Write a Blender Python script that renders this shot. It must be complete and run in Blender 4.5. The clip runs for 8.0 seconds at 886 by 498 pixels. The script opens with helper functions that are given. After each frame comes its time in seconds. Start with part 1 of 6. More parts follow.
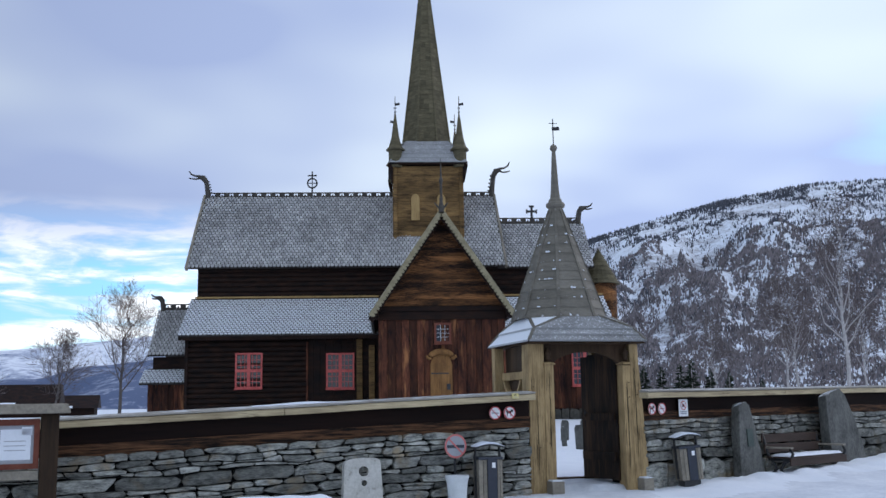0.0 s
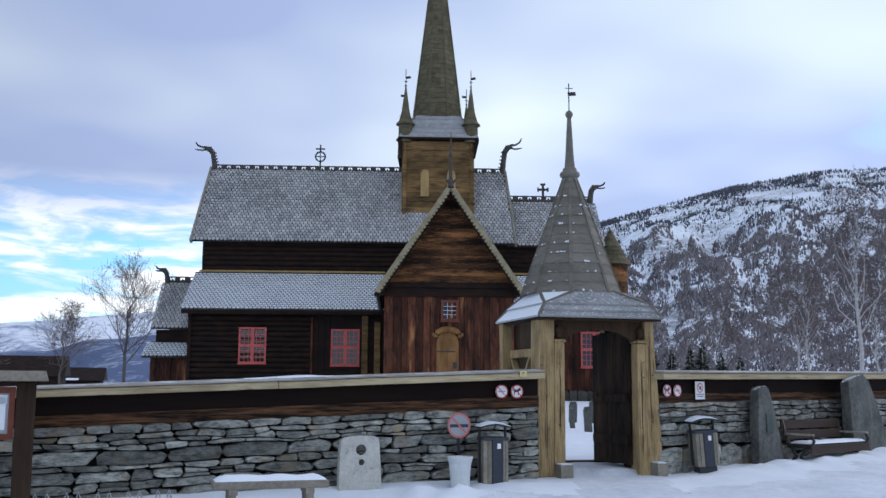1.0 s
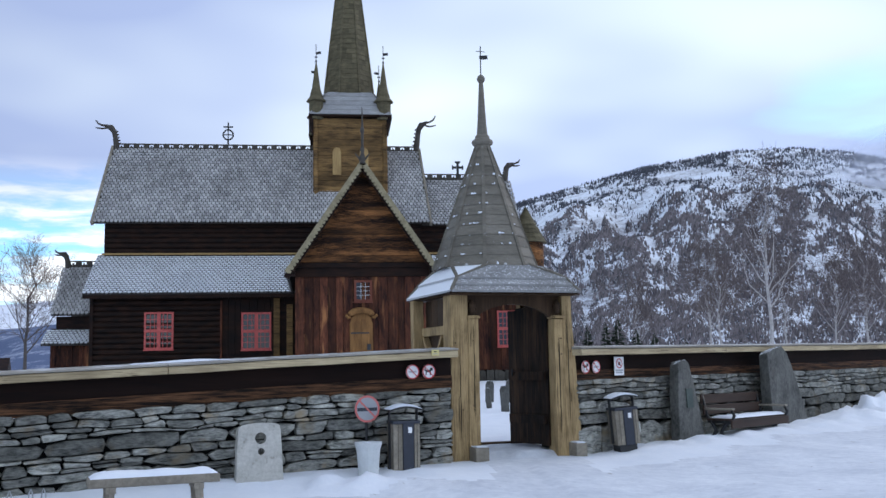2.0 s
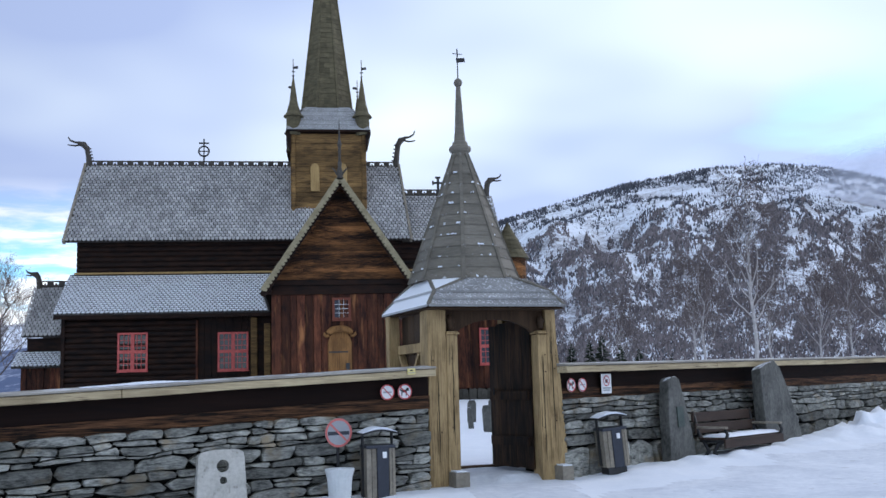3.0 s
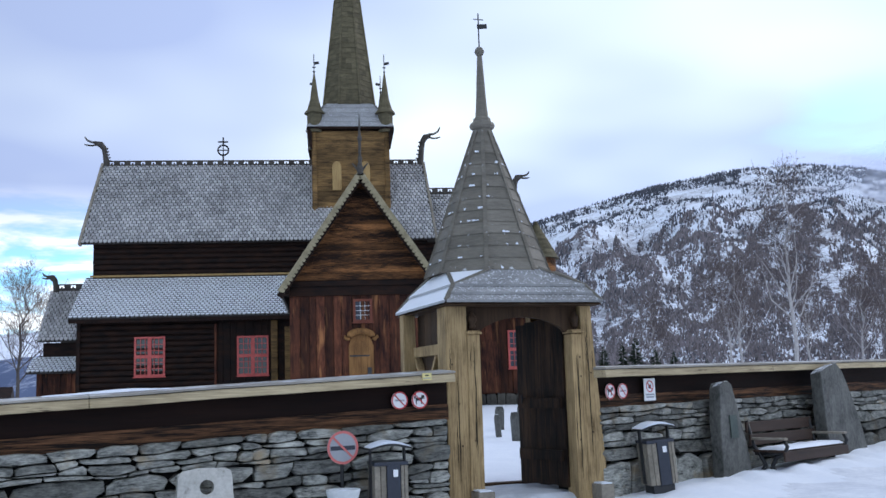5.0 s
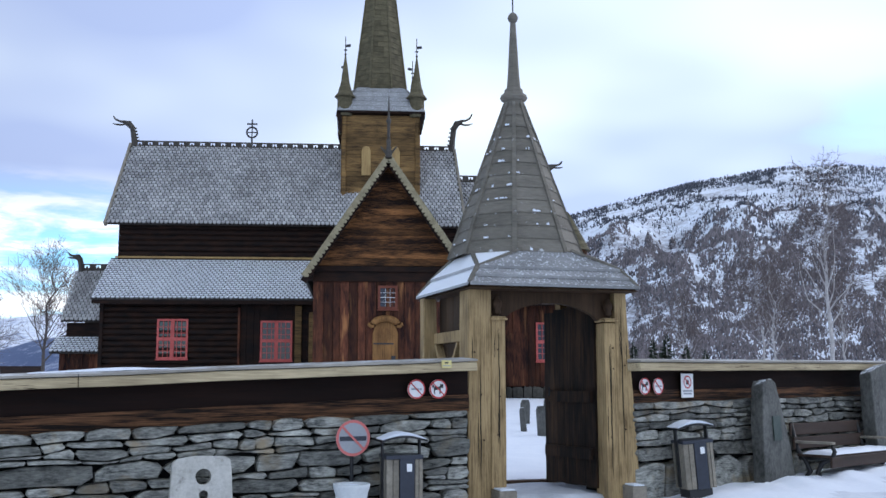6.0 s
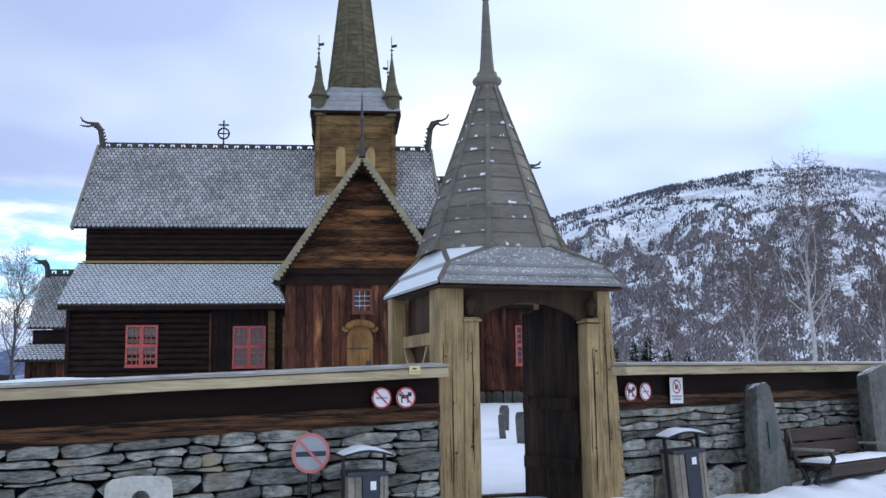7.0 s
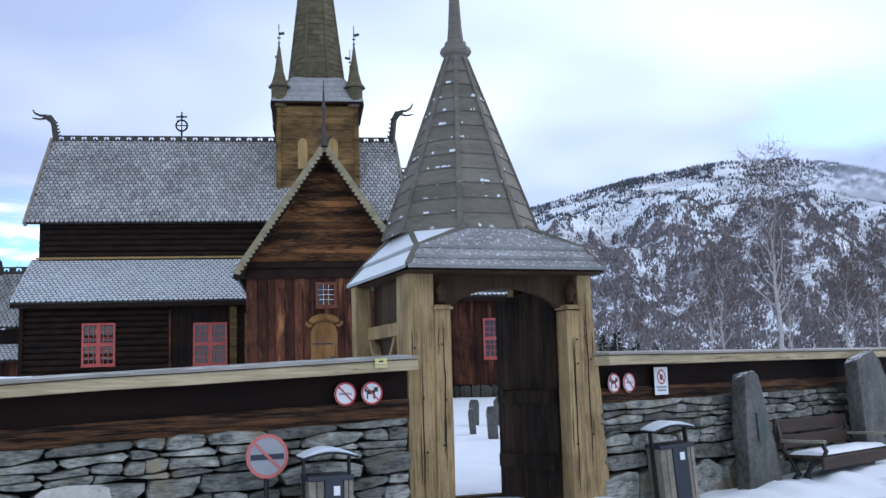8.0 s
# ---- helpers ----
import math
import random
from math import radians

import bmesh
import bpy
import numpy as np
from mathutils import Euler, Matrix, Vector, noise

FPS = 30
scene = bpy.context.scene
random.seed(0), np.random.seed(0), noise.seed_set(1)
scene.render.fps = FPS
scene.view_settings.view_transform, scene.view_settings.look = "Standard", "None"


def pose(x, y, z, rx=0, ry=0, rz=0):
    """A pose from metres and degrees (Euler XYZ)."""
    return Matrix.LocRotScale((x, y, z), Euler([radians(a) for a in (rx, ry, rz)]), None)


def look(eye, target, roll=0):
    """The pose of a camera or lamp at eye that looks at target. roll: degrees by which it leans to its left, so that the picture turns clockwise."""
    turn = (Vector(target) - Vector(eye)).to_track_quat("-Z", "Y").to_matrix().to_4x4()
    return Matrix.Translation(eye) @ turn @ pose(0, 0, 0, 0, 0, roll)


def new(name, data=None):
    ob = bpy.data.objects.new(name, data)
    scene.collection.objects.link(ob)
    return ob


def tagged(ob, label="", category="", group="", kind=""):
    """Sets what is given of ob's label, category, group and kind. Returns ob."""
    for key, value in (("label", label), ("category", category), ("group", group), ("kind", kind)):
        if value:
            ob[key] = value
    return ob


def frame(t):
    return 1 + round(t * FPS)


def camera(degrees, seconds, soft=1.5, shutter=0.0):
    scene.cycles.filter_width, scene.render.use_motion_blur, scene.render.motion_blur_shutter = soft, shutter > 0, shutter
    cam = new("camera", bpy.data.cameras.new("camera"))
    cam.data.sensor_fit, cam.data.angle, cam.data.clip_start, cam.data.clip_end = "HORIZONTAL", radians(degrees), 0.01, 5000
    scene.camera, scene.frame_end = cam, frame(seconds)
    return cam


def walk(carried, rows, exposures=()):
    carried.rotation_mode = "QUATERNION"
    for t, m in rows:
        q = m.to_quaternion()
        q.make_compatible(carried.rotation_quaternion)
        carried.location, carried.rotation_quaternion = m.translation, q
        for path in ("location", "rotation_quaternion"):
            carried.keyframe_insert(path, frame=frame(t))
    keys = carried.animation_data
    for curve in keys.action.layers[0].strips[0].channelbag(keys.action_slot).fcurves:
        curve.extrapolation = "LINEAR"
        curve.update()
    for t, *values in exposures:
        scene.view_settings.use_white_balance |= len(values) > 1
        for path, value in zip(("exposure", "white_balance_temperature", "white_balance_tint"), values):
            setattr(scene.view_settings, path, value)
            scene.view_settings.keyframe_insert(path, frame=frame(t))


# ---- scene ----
cam = camera(47.5, 8.0)
# seconds, eye, way ahead, roll
ROWS = [
    (0, (-2.893, -17.494, 1.296), (0.0565, 0.9868, 0.1520), -0.90),
    (0.5, (-2.833, -17.029, 1.226), (0.0285, 0.9889, 0.1460), 0.20),
    (1, (-2.794, -16.542, 1.243), (0.0470, 0.9900, 0.1329), 0.30),
    (1.5, (-2.616, -16.033, 1.231), (0.0380, 0.9919, 0.1210), 0.00),
    (2, (-2.571, -15.549, 1.215), (0.1290, 0.9850, 0.1150), -1.00),
    (2.2, (-2.537, -15.417, 1.218), (0.1700, 0.9792, 0.1105), -1.70),
    (3.3, (-2.304, -14.357, 1.237), (0.1410, 0.9804, 0.1375), -1.60),
    (3.5, (-2.268, -14.160, 1.251), (0.1620, 0.9776, 0.1345), -1.70),
    (4, (-2.135, -13.739, 1.265), (0.1365, 0.9807, 0.1400), -1.90),
    (4.2, (-2.093, -13.652, 1.255), (0.1160, 0.9837, 0.1375), -1.70),
    (5.3, (-1.955, -12.580, 1.256), (0.1185, 0.9834, 0.1375), -1.80),
    (5.5, (-1.927, -12.402, 1.258), (0.1020, 0.9849, 0.1400), -1.20),
    (6, (-1.806, -11.947, 1.220), (0.0880, 0.9876, 0.1300), -0.10),
    (6.5, (-1.730, -11.459, 1.244), (0.1645, 0.9791, 0.1195), -0.80),
    (7, (-1.584, -10.943, 1.253), (0.1080, 0.9851, 0.1340), -0.70),
    (7.5, (-1.570, -10.450, 1.246), (0.1040, 0.9835, 0.1480), -1.20),
    (8, (-1.517, -10.061, 1.238), (0.1426, 0.9814, 0.1286), -1.60),
]
walk(cam, [(t, look(e, Vector(e) + 10 * Vector(d), r)) for t, e, d, r in ROWS],
     [(0.0, -0.04), (1.0, 0.0), (2.0, 0.13), (3.5, 0.18), (5.5, 0.26), (8.0, 0.32)])

# ---- world and sun: thin bright overcast, a few gaps of blue ----
SUN_UP, SUN_ROUND = radians(32), radians(58)   # height, and bearing clockwise from +y
world = bpy.data.worlds.new("sky")
scene.world = world
world.use_nodes = True
wn, wl = world.node_tree.nodes, world.node_tree.links
wn.clear()
w_out = wn.new("ShaderNodeOutputWorld")
w_bg = wn.new("ShaderNodeBackground")
w_sky = wn.new("ShaderNodeTexSky")
w_sky.sky_type, w_sky.sun_disc = "NISHITA", False
w_sky.sun_elevation, w_sky.sun_rotation = SUN_UP, SUN_ROUND
w_co = wn.new("ShaderNodeTexCoord")
w_sep = wn.new("ShaderNodeSeparateXYZ")
wl.new(w_co.outputs["Generated"], w_sep.inputs[0])


def wmath(op, a, b=0.0, clamp=False):
    n = wn.new("ShaderNodeMath")
    n.operation, n.use_clamp = op, clamp
    for k, s in enumerate((a, b)):
        if isinstance(s, (int, float)):
            n.inputs[k].default_value = s
        else:
            wl.new(s, n.inputs[k])
    return n.outputs[0]


# clouds lie on a flat layer: the way divided by its height
w_den = wmath("ADD", wmath("MAXIMUM", w_sep.outputs[2], 0.0), 0.16)
w_vec = wn.new("ShaderNodeCombineXYZ")
wl.new(wmath("DIVIDE", w_sep.outputs[0], w_den), w_vec.inputs[0])
wl.new(wmath("DIVIDE", w_sep.outputs[1], w_den), w_vec.inputs[1])
w_n1 = wn.new("ShaderNodeTexNoise")
w_n1.inputs["Scale"].default_value, w_n1.inputs["Detail"].default_value, w_n1.inputs["Roughness"].default_value = 0.75, 5, 0.45
w_n1.inputs["Distortion"].default_value = 0.3
wl.new(w_vec.outputs[0], w_n1.inputs["Vector"])
w_n2 = wn.new("ShaderNodeTexNoise")
w_n2.inputs["Scale"].default_value, w_n2.inputs["Detail"].default_value = 0.62, 3
wl.new(w_vec.outputs[0], w_n2.inputs["Vector"])
w_cover = wn.new("ShaderNodeMapRange")
w_cover.inputs[1].default_value, w_cover.inputs[2].default_value = 0.23, 0.37
# the cover breaks up low in the west
w_west = wn.new("ShaderNodeMapRange")
w_west.inputs[1].default_value, w_west.inputs[2].default_value = 0.06, 0.20
wl.new(wmath("MULTIPLY", w_sep.outputs[0], -1.0), w_west.inputs[0])
w_low = wn.new("ShaderNodeMapRange")
w_low.inputs[1].default_value, w_low.inputs[2].default_value = 0.20, 0.13
wl.new(w_sep.outputs[2], w_low.inputs[0])
w_open = wmath("MULTIPLY", wmath("MULTIPLY", w_west.outputs[0], w_low.outputs[0]), 0.31)
wl.new(wmath("SUBTRACT", w_n1.outputs[0], wmath("MULTIPLY", w_open, 0.25)), w_cover.inputs[0])
# long torn streaks of white cloud with clear sky between them
w_zone = wmath("MULTIPLY", w_west.outputs[0], w_low.outputs[0])
w_streak_at = wn.new("ShaderNodeCombineXYZ")
wl.new(wmath("MULTIPLY", w_sep.outputs[0], 10.0), w_streak_at.inputs[0])
wl.new(wmath("MULTIPLY", w_sep.outputs[1], 2.0), w_streak_at.inputs[1])
wl.new(wmath("MULTIPLY", w_sep.outputs[2], 46.0), w_streak_at.inputs[2])
w_n3 = wn.new("ShaderNodeTexNoise")
w_n3.inputs["Scale"].default_value, w_n3.inputs["Detail"].default_value, w_n3.inputs["Roughness"].default_value = 1.0, 6, 0.55
w_n3.inputs["Distortion"].default_value = 0.35
wl.new(w_streak_at.outputs[0], w_n3.inputs["Vector"])
w_streak = wn.new("ShaderNodeMapRange")
w_streak.inputs[1].default_value, w_streak.inputs[2].default_value = 0.42, 0.57
wl.new(w_n3.outputs[0], w_streak.inputs[0])
w_torn = wmath("ADD", wmath("MULTIPLY", w_cover.outputs[0], wmath("SUBTRACT", 1.0, w_zone)), wmath("MULTIPLY", w_streak.outputs[0], w_zone), True)
w_shade = wn.new("ShaderNodeValToRGB")
w_shade.color_ramp.elements[0].position, w_shade.color_ramp.elements[0].color = 0.44, (0.44, 0.55, 0.86, 1)
w_shade.color_ramp.elements[1].position, w_shade.color_ramp.elements[1].color = 0.66, (0.86, 0.99, 1.09, 1)
wl.new(w_n2.outputs[0], w_shade.inputs[0])
w_blue = wn.new("ShaderNodeMix")   # sky in the gaps
w_blue.data_type = "RGBA"
w_blue.blend_type = "MULTIPLY"
w_blue.inputs[0].default_value = 1.0
wl.new(w_sky.outputs[0], w_blue.inputs[6])
w_blue.inputs[7].default_value = (0.085, 0.140, 0.190, 1)
w_mix = wn.new("ShaderNodeMix")
w_mix.data_type = "RGBA"
wl.new(w_torn, w_mix.inputs[0])
wl.new(w_blue.outputs[2], w_mix.inputs[6])
w_white = wn.new("ShaderNodeMix")   # the torn clouds are thin and white
w_white.data_type = "RGBA"
wl.new(wmath("MULTIPLY", w_zone, w_streak.outputs[0]), w_white.inputs[0])
wl.new(w_shade.outputs[0], w_white.inputs[6])
w_white.inputs[7].default_value = (1.0, 1.05, 1.12, 1)
wl.new(w_white.outputs[2], w_mix.inputs[7])
wl.new(w_mix.outputs[2], w_bg.inputs[0])
# the veil is brightest round the hidden sun and dull on the far side
w_dot = wn.new("ShaderNodeVectorMath")
w_dot.operation = "DOT_PRODUCT"
w_dot.inputs[1].default_value = (math.sin(SUN_ROUND) * math.cos(SUN_UP), math.cos(SUN_ROUND) * math.cos(SUN_UP), math.sin(SUN_UP))
wl.new(w_co.outputs["Generated"], w_dot.inputs[0])
w_high = wn.new("ShaderNodeMapRange")   # the cover thickens overhead
w_high.inputs[1].default_value, w_high.inputs[2].default_value, w_high.inputs[4].default_value = 0.24, 0.46, 0.13
wl.new(w_sep.outputs[2], w_high.inputs[0])
w_glow = wmath("MAXIMUM", wmath("ADD", wmath("MULTIPLY", w_dot.outputs["Value"], 0.60), 0.69), 0.70)
w_fill = wmath("MULTIPLY", wmath("MAXIMUM", wmath("MULTIPLY", w_sep.outputs[1], -1.0), 0.0), 0.62)   # fill glow added to the unseen southern sky, to brighten the fronts
wl.new(wmath("ADD", wmath("SUBTRACT", wmath("ADD", w_glow, w_fill), w_high.outputs[0]), wmath("MULTIPLY", w_zone, 0.42)), w_bg.inputs[1])
wl.new(w_bg.outputs[0], w_out.inputs[0])

sun = new("sun", bpy.data.lights.new("sun", "SUN"))
sun.data.energy, sun.data.angle, sun.data.color = 0.7, radians(20), (1.0, 0.95, 0.88)
SUN_WAY = Vector((math.sin(SUN_ROUND) * math.cos(SUN_UP), math.cos(SUN_ROUND) * math.cos(SUN_UP), math.sin(SUN_UP)))
sun.matrix_world = look(SUN_WAY * 50, (0, 0, 0))


# ---- materials ----
def material(name, dark, light, rough=0.8, scale=(6, 6, 6), grain=None, bump=0.15, metal=0.0, snow=0.0, island=0.0, objects=0.0,
             spots=None, snow_scale=9.0, contrast=(0.3, 0.7), top=0.35):
    """Two-scale noise between dark and light; grain: stretched fine noise; snow: share of dry snow lying on faces that look up."""
    m = bpy.data.materials.new(name)
    m.use_nodes = True
    nt = m.node_tree
    N, Lk = nt.nodes, nt.links
    bsdf = N["Principled BSDF"]
    co = N.new("ShaderNodeTexCoord")

    def noise_of(sc, detail=5, rough_=0.6):
        mp = N.new("ShaderNodeMapping")
        mp.inputs["Scale"].default_value = sc
        Lk.new(co.outputs["Object"], mp.inputs[0])
        n = N.new("ShaderNodeTexNoise")
        n.inputs["Scale"].default_value, n.inputs["Detail"].default_value, n.inputs["Roughness"].default_value = 1.0, detail, rough_
        Lk.new(mp.outputs[0], n.inputs["Vector"])
        return n.outputs[0]

    def mix(kind, fac, a, b):
        n = N.new("ShaderNodeMix")
        n.data_type, n.blend_type = "RGBA", kind
        for k, s in ((0, fac), (6, a), (7, b)):
            if isinstance(s, (int, float, tuple)):
                n.inputs[k].default_value = s
            else:
                Lk.new(s, n.inputs[k])
        return n.outputs[2]

    def ramp(v, lo, hi, a=0.0, b=1.0):
        n = N.new("ShaderNodeMapRange")
        for k, s in ((1, lo), (2, hi), (3, a), (4, b)):
            n.inputs[k].default_value = s
        Lk.new(v, n.inputs[0])
        return n.outputs[0]

    def maths(op, a, b):
        n = N.new("ShaderNodeMath")
        n.operation = op
        for k, s in enumerate((a, b)):
            if isinstance(s, (int, float)):
                n.inputs[k].default_value = s
            else:
                Lk.new(s, n.inputs[k])
        return n.outputs[0]

    big = noise_of(scale)
    fine = noise_of(grain or tuple(6 * s for s in scale), 6, 0.7)
    both = maths("ADD", maths("MULTIPLY", big, 0.5), maths("MULTIPLY", fine, 0.5))
    colour = mix("MIX", ramp(both, *contrast), (*dark, 1), (*light, 1))
    if spots:
        sc, lo, hi, tint = spots
        colour = mix("MIX", ramp(noise_of(sc), lo, hi), colour, (*tint, 1))
    if island or objects:
        if island:
            g = N.new("ShaderNodeNewGeometry")
            rnd = g.outputs["Random Per Island"]
        else:
            g = N.new("ShaderNodeObjectInfo")
            rnd = g.outputs["Random"]
        k = island or objects
        val = N.new("ShaderNodeHueSaturation")
        Lk.new(ramp(rnd, 0, 1, 1 - k, 1 + k), val.inputs["Value"])
        Lk.new(colour, val.inputs["Color"])
        colour = val.outputs[0]
    roughness = ramp(fine, 0.3, 0.7, max(rough - 0.1, 0.02), min(rough + 0.08, 1))
    if snow:
        geo = N.new("ShaderNodeNewGeometry")
        sep = N.new("ShaderNodeSeparateXYZ")
        Lk.new(geo.outputs["Normal"], sep.inputs[0])
        up = ramp(sep.outputs[2], top, top + 0.3)
        sn = noise_of((snow_scale,) * 3, 6, 0.7)
        lie = maths("MULTIPLY", up, ramp(sn, 0.72 - 0.5 * snow, 0.84 - 0.5 * snow))
        colour = mix("MIX", lie, colour, (0.78, 0.80, 0.84, 1))
    Lk.new(colour, bsdf.inputs["Base Color"])
    Lk.new(roughness, bsdf.inputs["Roughness"])
    bsdf.inputs["Metallic"].default_value = metal
    bsdf.inputs["Specular IOR Level"].default_value = 0.5 if metal or rough < 0.6 else 0.18
    if bump:
        b = N.new("ShaderNodeBump")
        b.inputs["Strength"].default_value, b.inputs["Distance"].default_value = bump, 0.02
        Lk.new(both, b.inputs["Height"])
        Lk.new(b.outputs[0], bsdf.inputs["Normal"])
    return m


SNOW = material("snow", (0.66, 0.70, 0.77), (0.82, 0.84, 0.88), 0.75, (1.5, 1.5, 1.5), (14, 14, 14), 0.5, contrast=(0.25, 0.75))
ROADSNOW = material("packed_snow", (0.50, 0.53, 0.59), (0.76, 0.78, 0.82), 0.7, (0.9, 0.9, 0.9), (7, 7, 7), 0.9, contrast=(0.34, 0.64),
                    spots=((6, 6, 6), 0.665, 0.74, (0.36, 0.35, 0.34)))
LOG = material("tarred_logs", (0.003, 0.002, 0.002), (0.040, 0.016, 0.008), 0.75, (1.5, 1.5, 5), (1.5, 10, 40), 0.4, contrast=(0.40, 0.72))
GABLE = material("gable_boards", (0.010, 0.004, 0.002), (0.40, 0.170, 0.058), 0.75, (0.40, 1, 2.2), (3.2, 14, 70), 0.4, objects=0.4, contrast=(0.46, 0.70))
PLANK = material("porch_planks", (0.016, 0.005, 0.004), (0.17, 0.058, 0.028), 0.75, (2.5, 2, 0.8), (16, 10, 2.5), 0.4, objects=0.5,
                 spots=((4, 4, 0.5), 0.56, 0.70, (0.27, 0.115, 0.045)), contrast=(0.40, 0.72))
TOWER = material("tower_boards", (0.020, 0.011, 0.005), (0.26, 0.152, 0.058), 0.75, (0.8, 0.8, 2.5), (2, 2, 25), 0.35, objects=0.35, contrast=(0.36, 0.66))
PALE = material("pale_boards", (0.20, 0.12, 0.05), (0.46, 0.31, 0.13), 0.75, (3, 3, 1.2), (25, 25, 2), 0.35)
SPIRE = material("spire_shingles", (0.050, 0.043, 0.026), (0.16, 0.135, 0.080), 0.8, (2, 2, 6), (6, 6, 20), 0.5, island=0.25)
SHINGLE = material("roof_shingles", (0.18, 0.175, 0.17), (0.54, 0.525, 0.515), 0.8, (0.4, 0.4, 0.4), (18, 18, 18), 0.4, snow=0.30, island=0.24, snow_scale=22.0, top=0.25)
# slab under the shingles, coloured dark as the shadow in their gaps
UNDERROOF = material("gap_shade_boarding", (0.020, 0.017, 0.014), (0.060, 0.052, 0.045), 0.8, (2, 2, 2), None, 0.3)
SHINGLE_LOW = material("frosted_shingles", (0.20, 0.20, 0.205), (0.50, 0.50, 0.51), 0.8, (0.5, 0.5, 0.5), (14, 14, 14), 0.4, snow=0.72, island=0.26, snow_scale=20.0, top=0.2)
POST = material("gate_posts", (0.085, 0.052, 0.022), (0.50, 0.350, 0.175), 0.75, (3.5, 3.5, 1.6), (50, 50, 2.2), 0.6,
                spots=((26, 26, 1.3), 0.69, 0.74, (0.035, 0.020, 0.009)), contrast=(0.34, 0.62))
BEAM = material("coping_beam", (0.12, 0.085, 0.045), (0.55, 0.445, 0.280), 0.75, (0.7, 2.5, 2.5), (2.0, 60, 60), 0.5, snow=0.55, snow_scale=2.0, top=0.86,
                spots=((2.0, 24, 24), 0.60, 0.68, (0.065, 0.044, 0.026)), contrast=(0.32, 0.64))
COPINGTOP = material("grey_coping_board", (0.15, 0.135, 0.115), (0.44, 0.41, 0.36), 0.8, (0.9, 3, 3), (2.0, 60, 60), 0.4, snow=0.50, snow_scale=2.5, top=0.86)
# tar, with the shade under the coping overhang put into its black
SHADEDTAR = material("tarred_board_shaded", (0.002, 0.0015, 0.0015), (0.020, 0.009, 0.006), 0.85, (0.8, 2, 9), (2, 20, 80), 0.4)
WALLBOARD = material("wall_boards", (0.005, 0.003, 0.002), (0.23, 0.105, 0.048), 0.75, (1.2, 4, 24), (3.5, 30, 110), 0.5, contrast=(0.45, 0.68))
GATEROOF = material("gate_roof_boards", (0.095, 0.086, 0.070), (0.225, 0.203, 0.168), 0.75, (2, 2, 5), (8, 8, 50), 0.4, snow=0.16, objects=0.14, snow_scale=9.0, top=0.1)
GATESKIRT = material("frosted_roof_boards", (0.15, 0.147, 0.145), (0.36, 0.358, 0.355), 0.75, (2, 2, 5), (20, 20, 60), 0.4, snow=0.36, objects=0.10, snow_scale=30.0, top=0.3)
GATESNOW = material("snowed_roof_boards", (0.30, 0.30, 0.31), (0.48, 0.49, 0.51), 0.75, (2, 2, 5), (8, 8, 50), 0.4, snow=0.95, objects=0.06, snow_scale=2.5, top=0.3)
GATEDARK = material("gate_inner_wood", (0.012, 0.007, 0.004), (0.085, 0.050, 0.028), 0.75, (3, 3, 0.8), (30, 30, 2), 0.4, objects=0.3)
LEAFWOOD = material("gate_door_planks", (0.007, 0.004, 0.003), (0.13, 0.068, 0.034), 0.75, (3, 3, 0.7), (34, 34, 1.4), 0.5, objects=0.3, contrast=(0.46, 0.72))
GREYWOOD = material("weathered_wood", (0.11, 0.095, 0.075), (0.34, 0.30, 0.24), 0.8, (2, 2, 2), (20, 20, 20), 0.4, objects=0.15)
STONE = material("slate_stone", (0.026, 0.028, 0.027), (0.40, 0.395, 0.350), 0.75, (5, 5, 11), (13, 13, 60), 1.0, objects=0.55,
                 spots=((2.3, 2.3, 3.0), 0.55, 0.72, (0.22, 0.175, 0.115)), contrast=(0.37, 0.66))
STONEREST = material("slate_stone_far", (0.026, 0.028, 0.027), (0.40, 0.395, 0.350), 0.75, (5, 5, 11), (13, 13, 60), 1.0, island=0.55,
                     spots=((2.3, 2.3, 3.0), 0.55, 0.72, (0.22, 0.175, 0.115)), contrast=(0.37, 0.66))
CORE = material("dark_rubble", (0.004, 0.004, 0.004), (0.015, 0.015, 0.014), 0.9, (6, 6, 6))
SLAB = material("slate_slab", (0.030, 0.031, 0.029), (0.165, 0.162, 0.148), 0.7, (3, 3, 2), (20, 20, 14), 0.8, contrast=(0.36, 0.64),
                spots=((1.8, 1.8, 1.8), 0.62, 0.72, (0.17, 0.13, 0.10)), snow=0.5, top=0.6)
PALESTONE = material("pale_worn_stone", (0.30, 0.285, 0.25), (0.62, 0.60, 0.55), 0.85, (4, 4, 4), (24, 24, 24), 0.6,
                     spots=((7, 7, 7), 0.58, 0.70, (0.22, 0.205, 0.18)), snow=0.3, top=0.75)
CHURCHSTONE = material("foundation_stone", (0.020, 0.019, 0.016), (0.10, 0.092, 0.078), 0.85, (3, 3, 3), None, 0.5, objects=0.3)
RED = material("red_paint", (0.34, 0.050, 0.045), (0.62, 0.15, 0.13), 0.6, (5, 5, 5), None, 0.1)
BROWNFRAME = material("brown_paint", (0.10, 0.028, 0.018), (0.20, 0.065, 0.040), 0.6, (5, 5, 5), None, 0.1)
WHITE = material("white_paint", (0.70, 0.70, 0.70), (0.82, 0.82, 0.82), 0.5, (5, 5, 5), None, 0.03)
SIGNRED = material("sign_red", (0.45, 0.03, 0.035), (0.55, 0.05, 0.05), 0.45, (5, 5, 5), None, 0.0)
SIGNPINK = material("faded_red", (0.50, 0.11, 0.10), (0.60, 0.17, 0.15), 0.55, (5, 5, 5), None, 0.0)
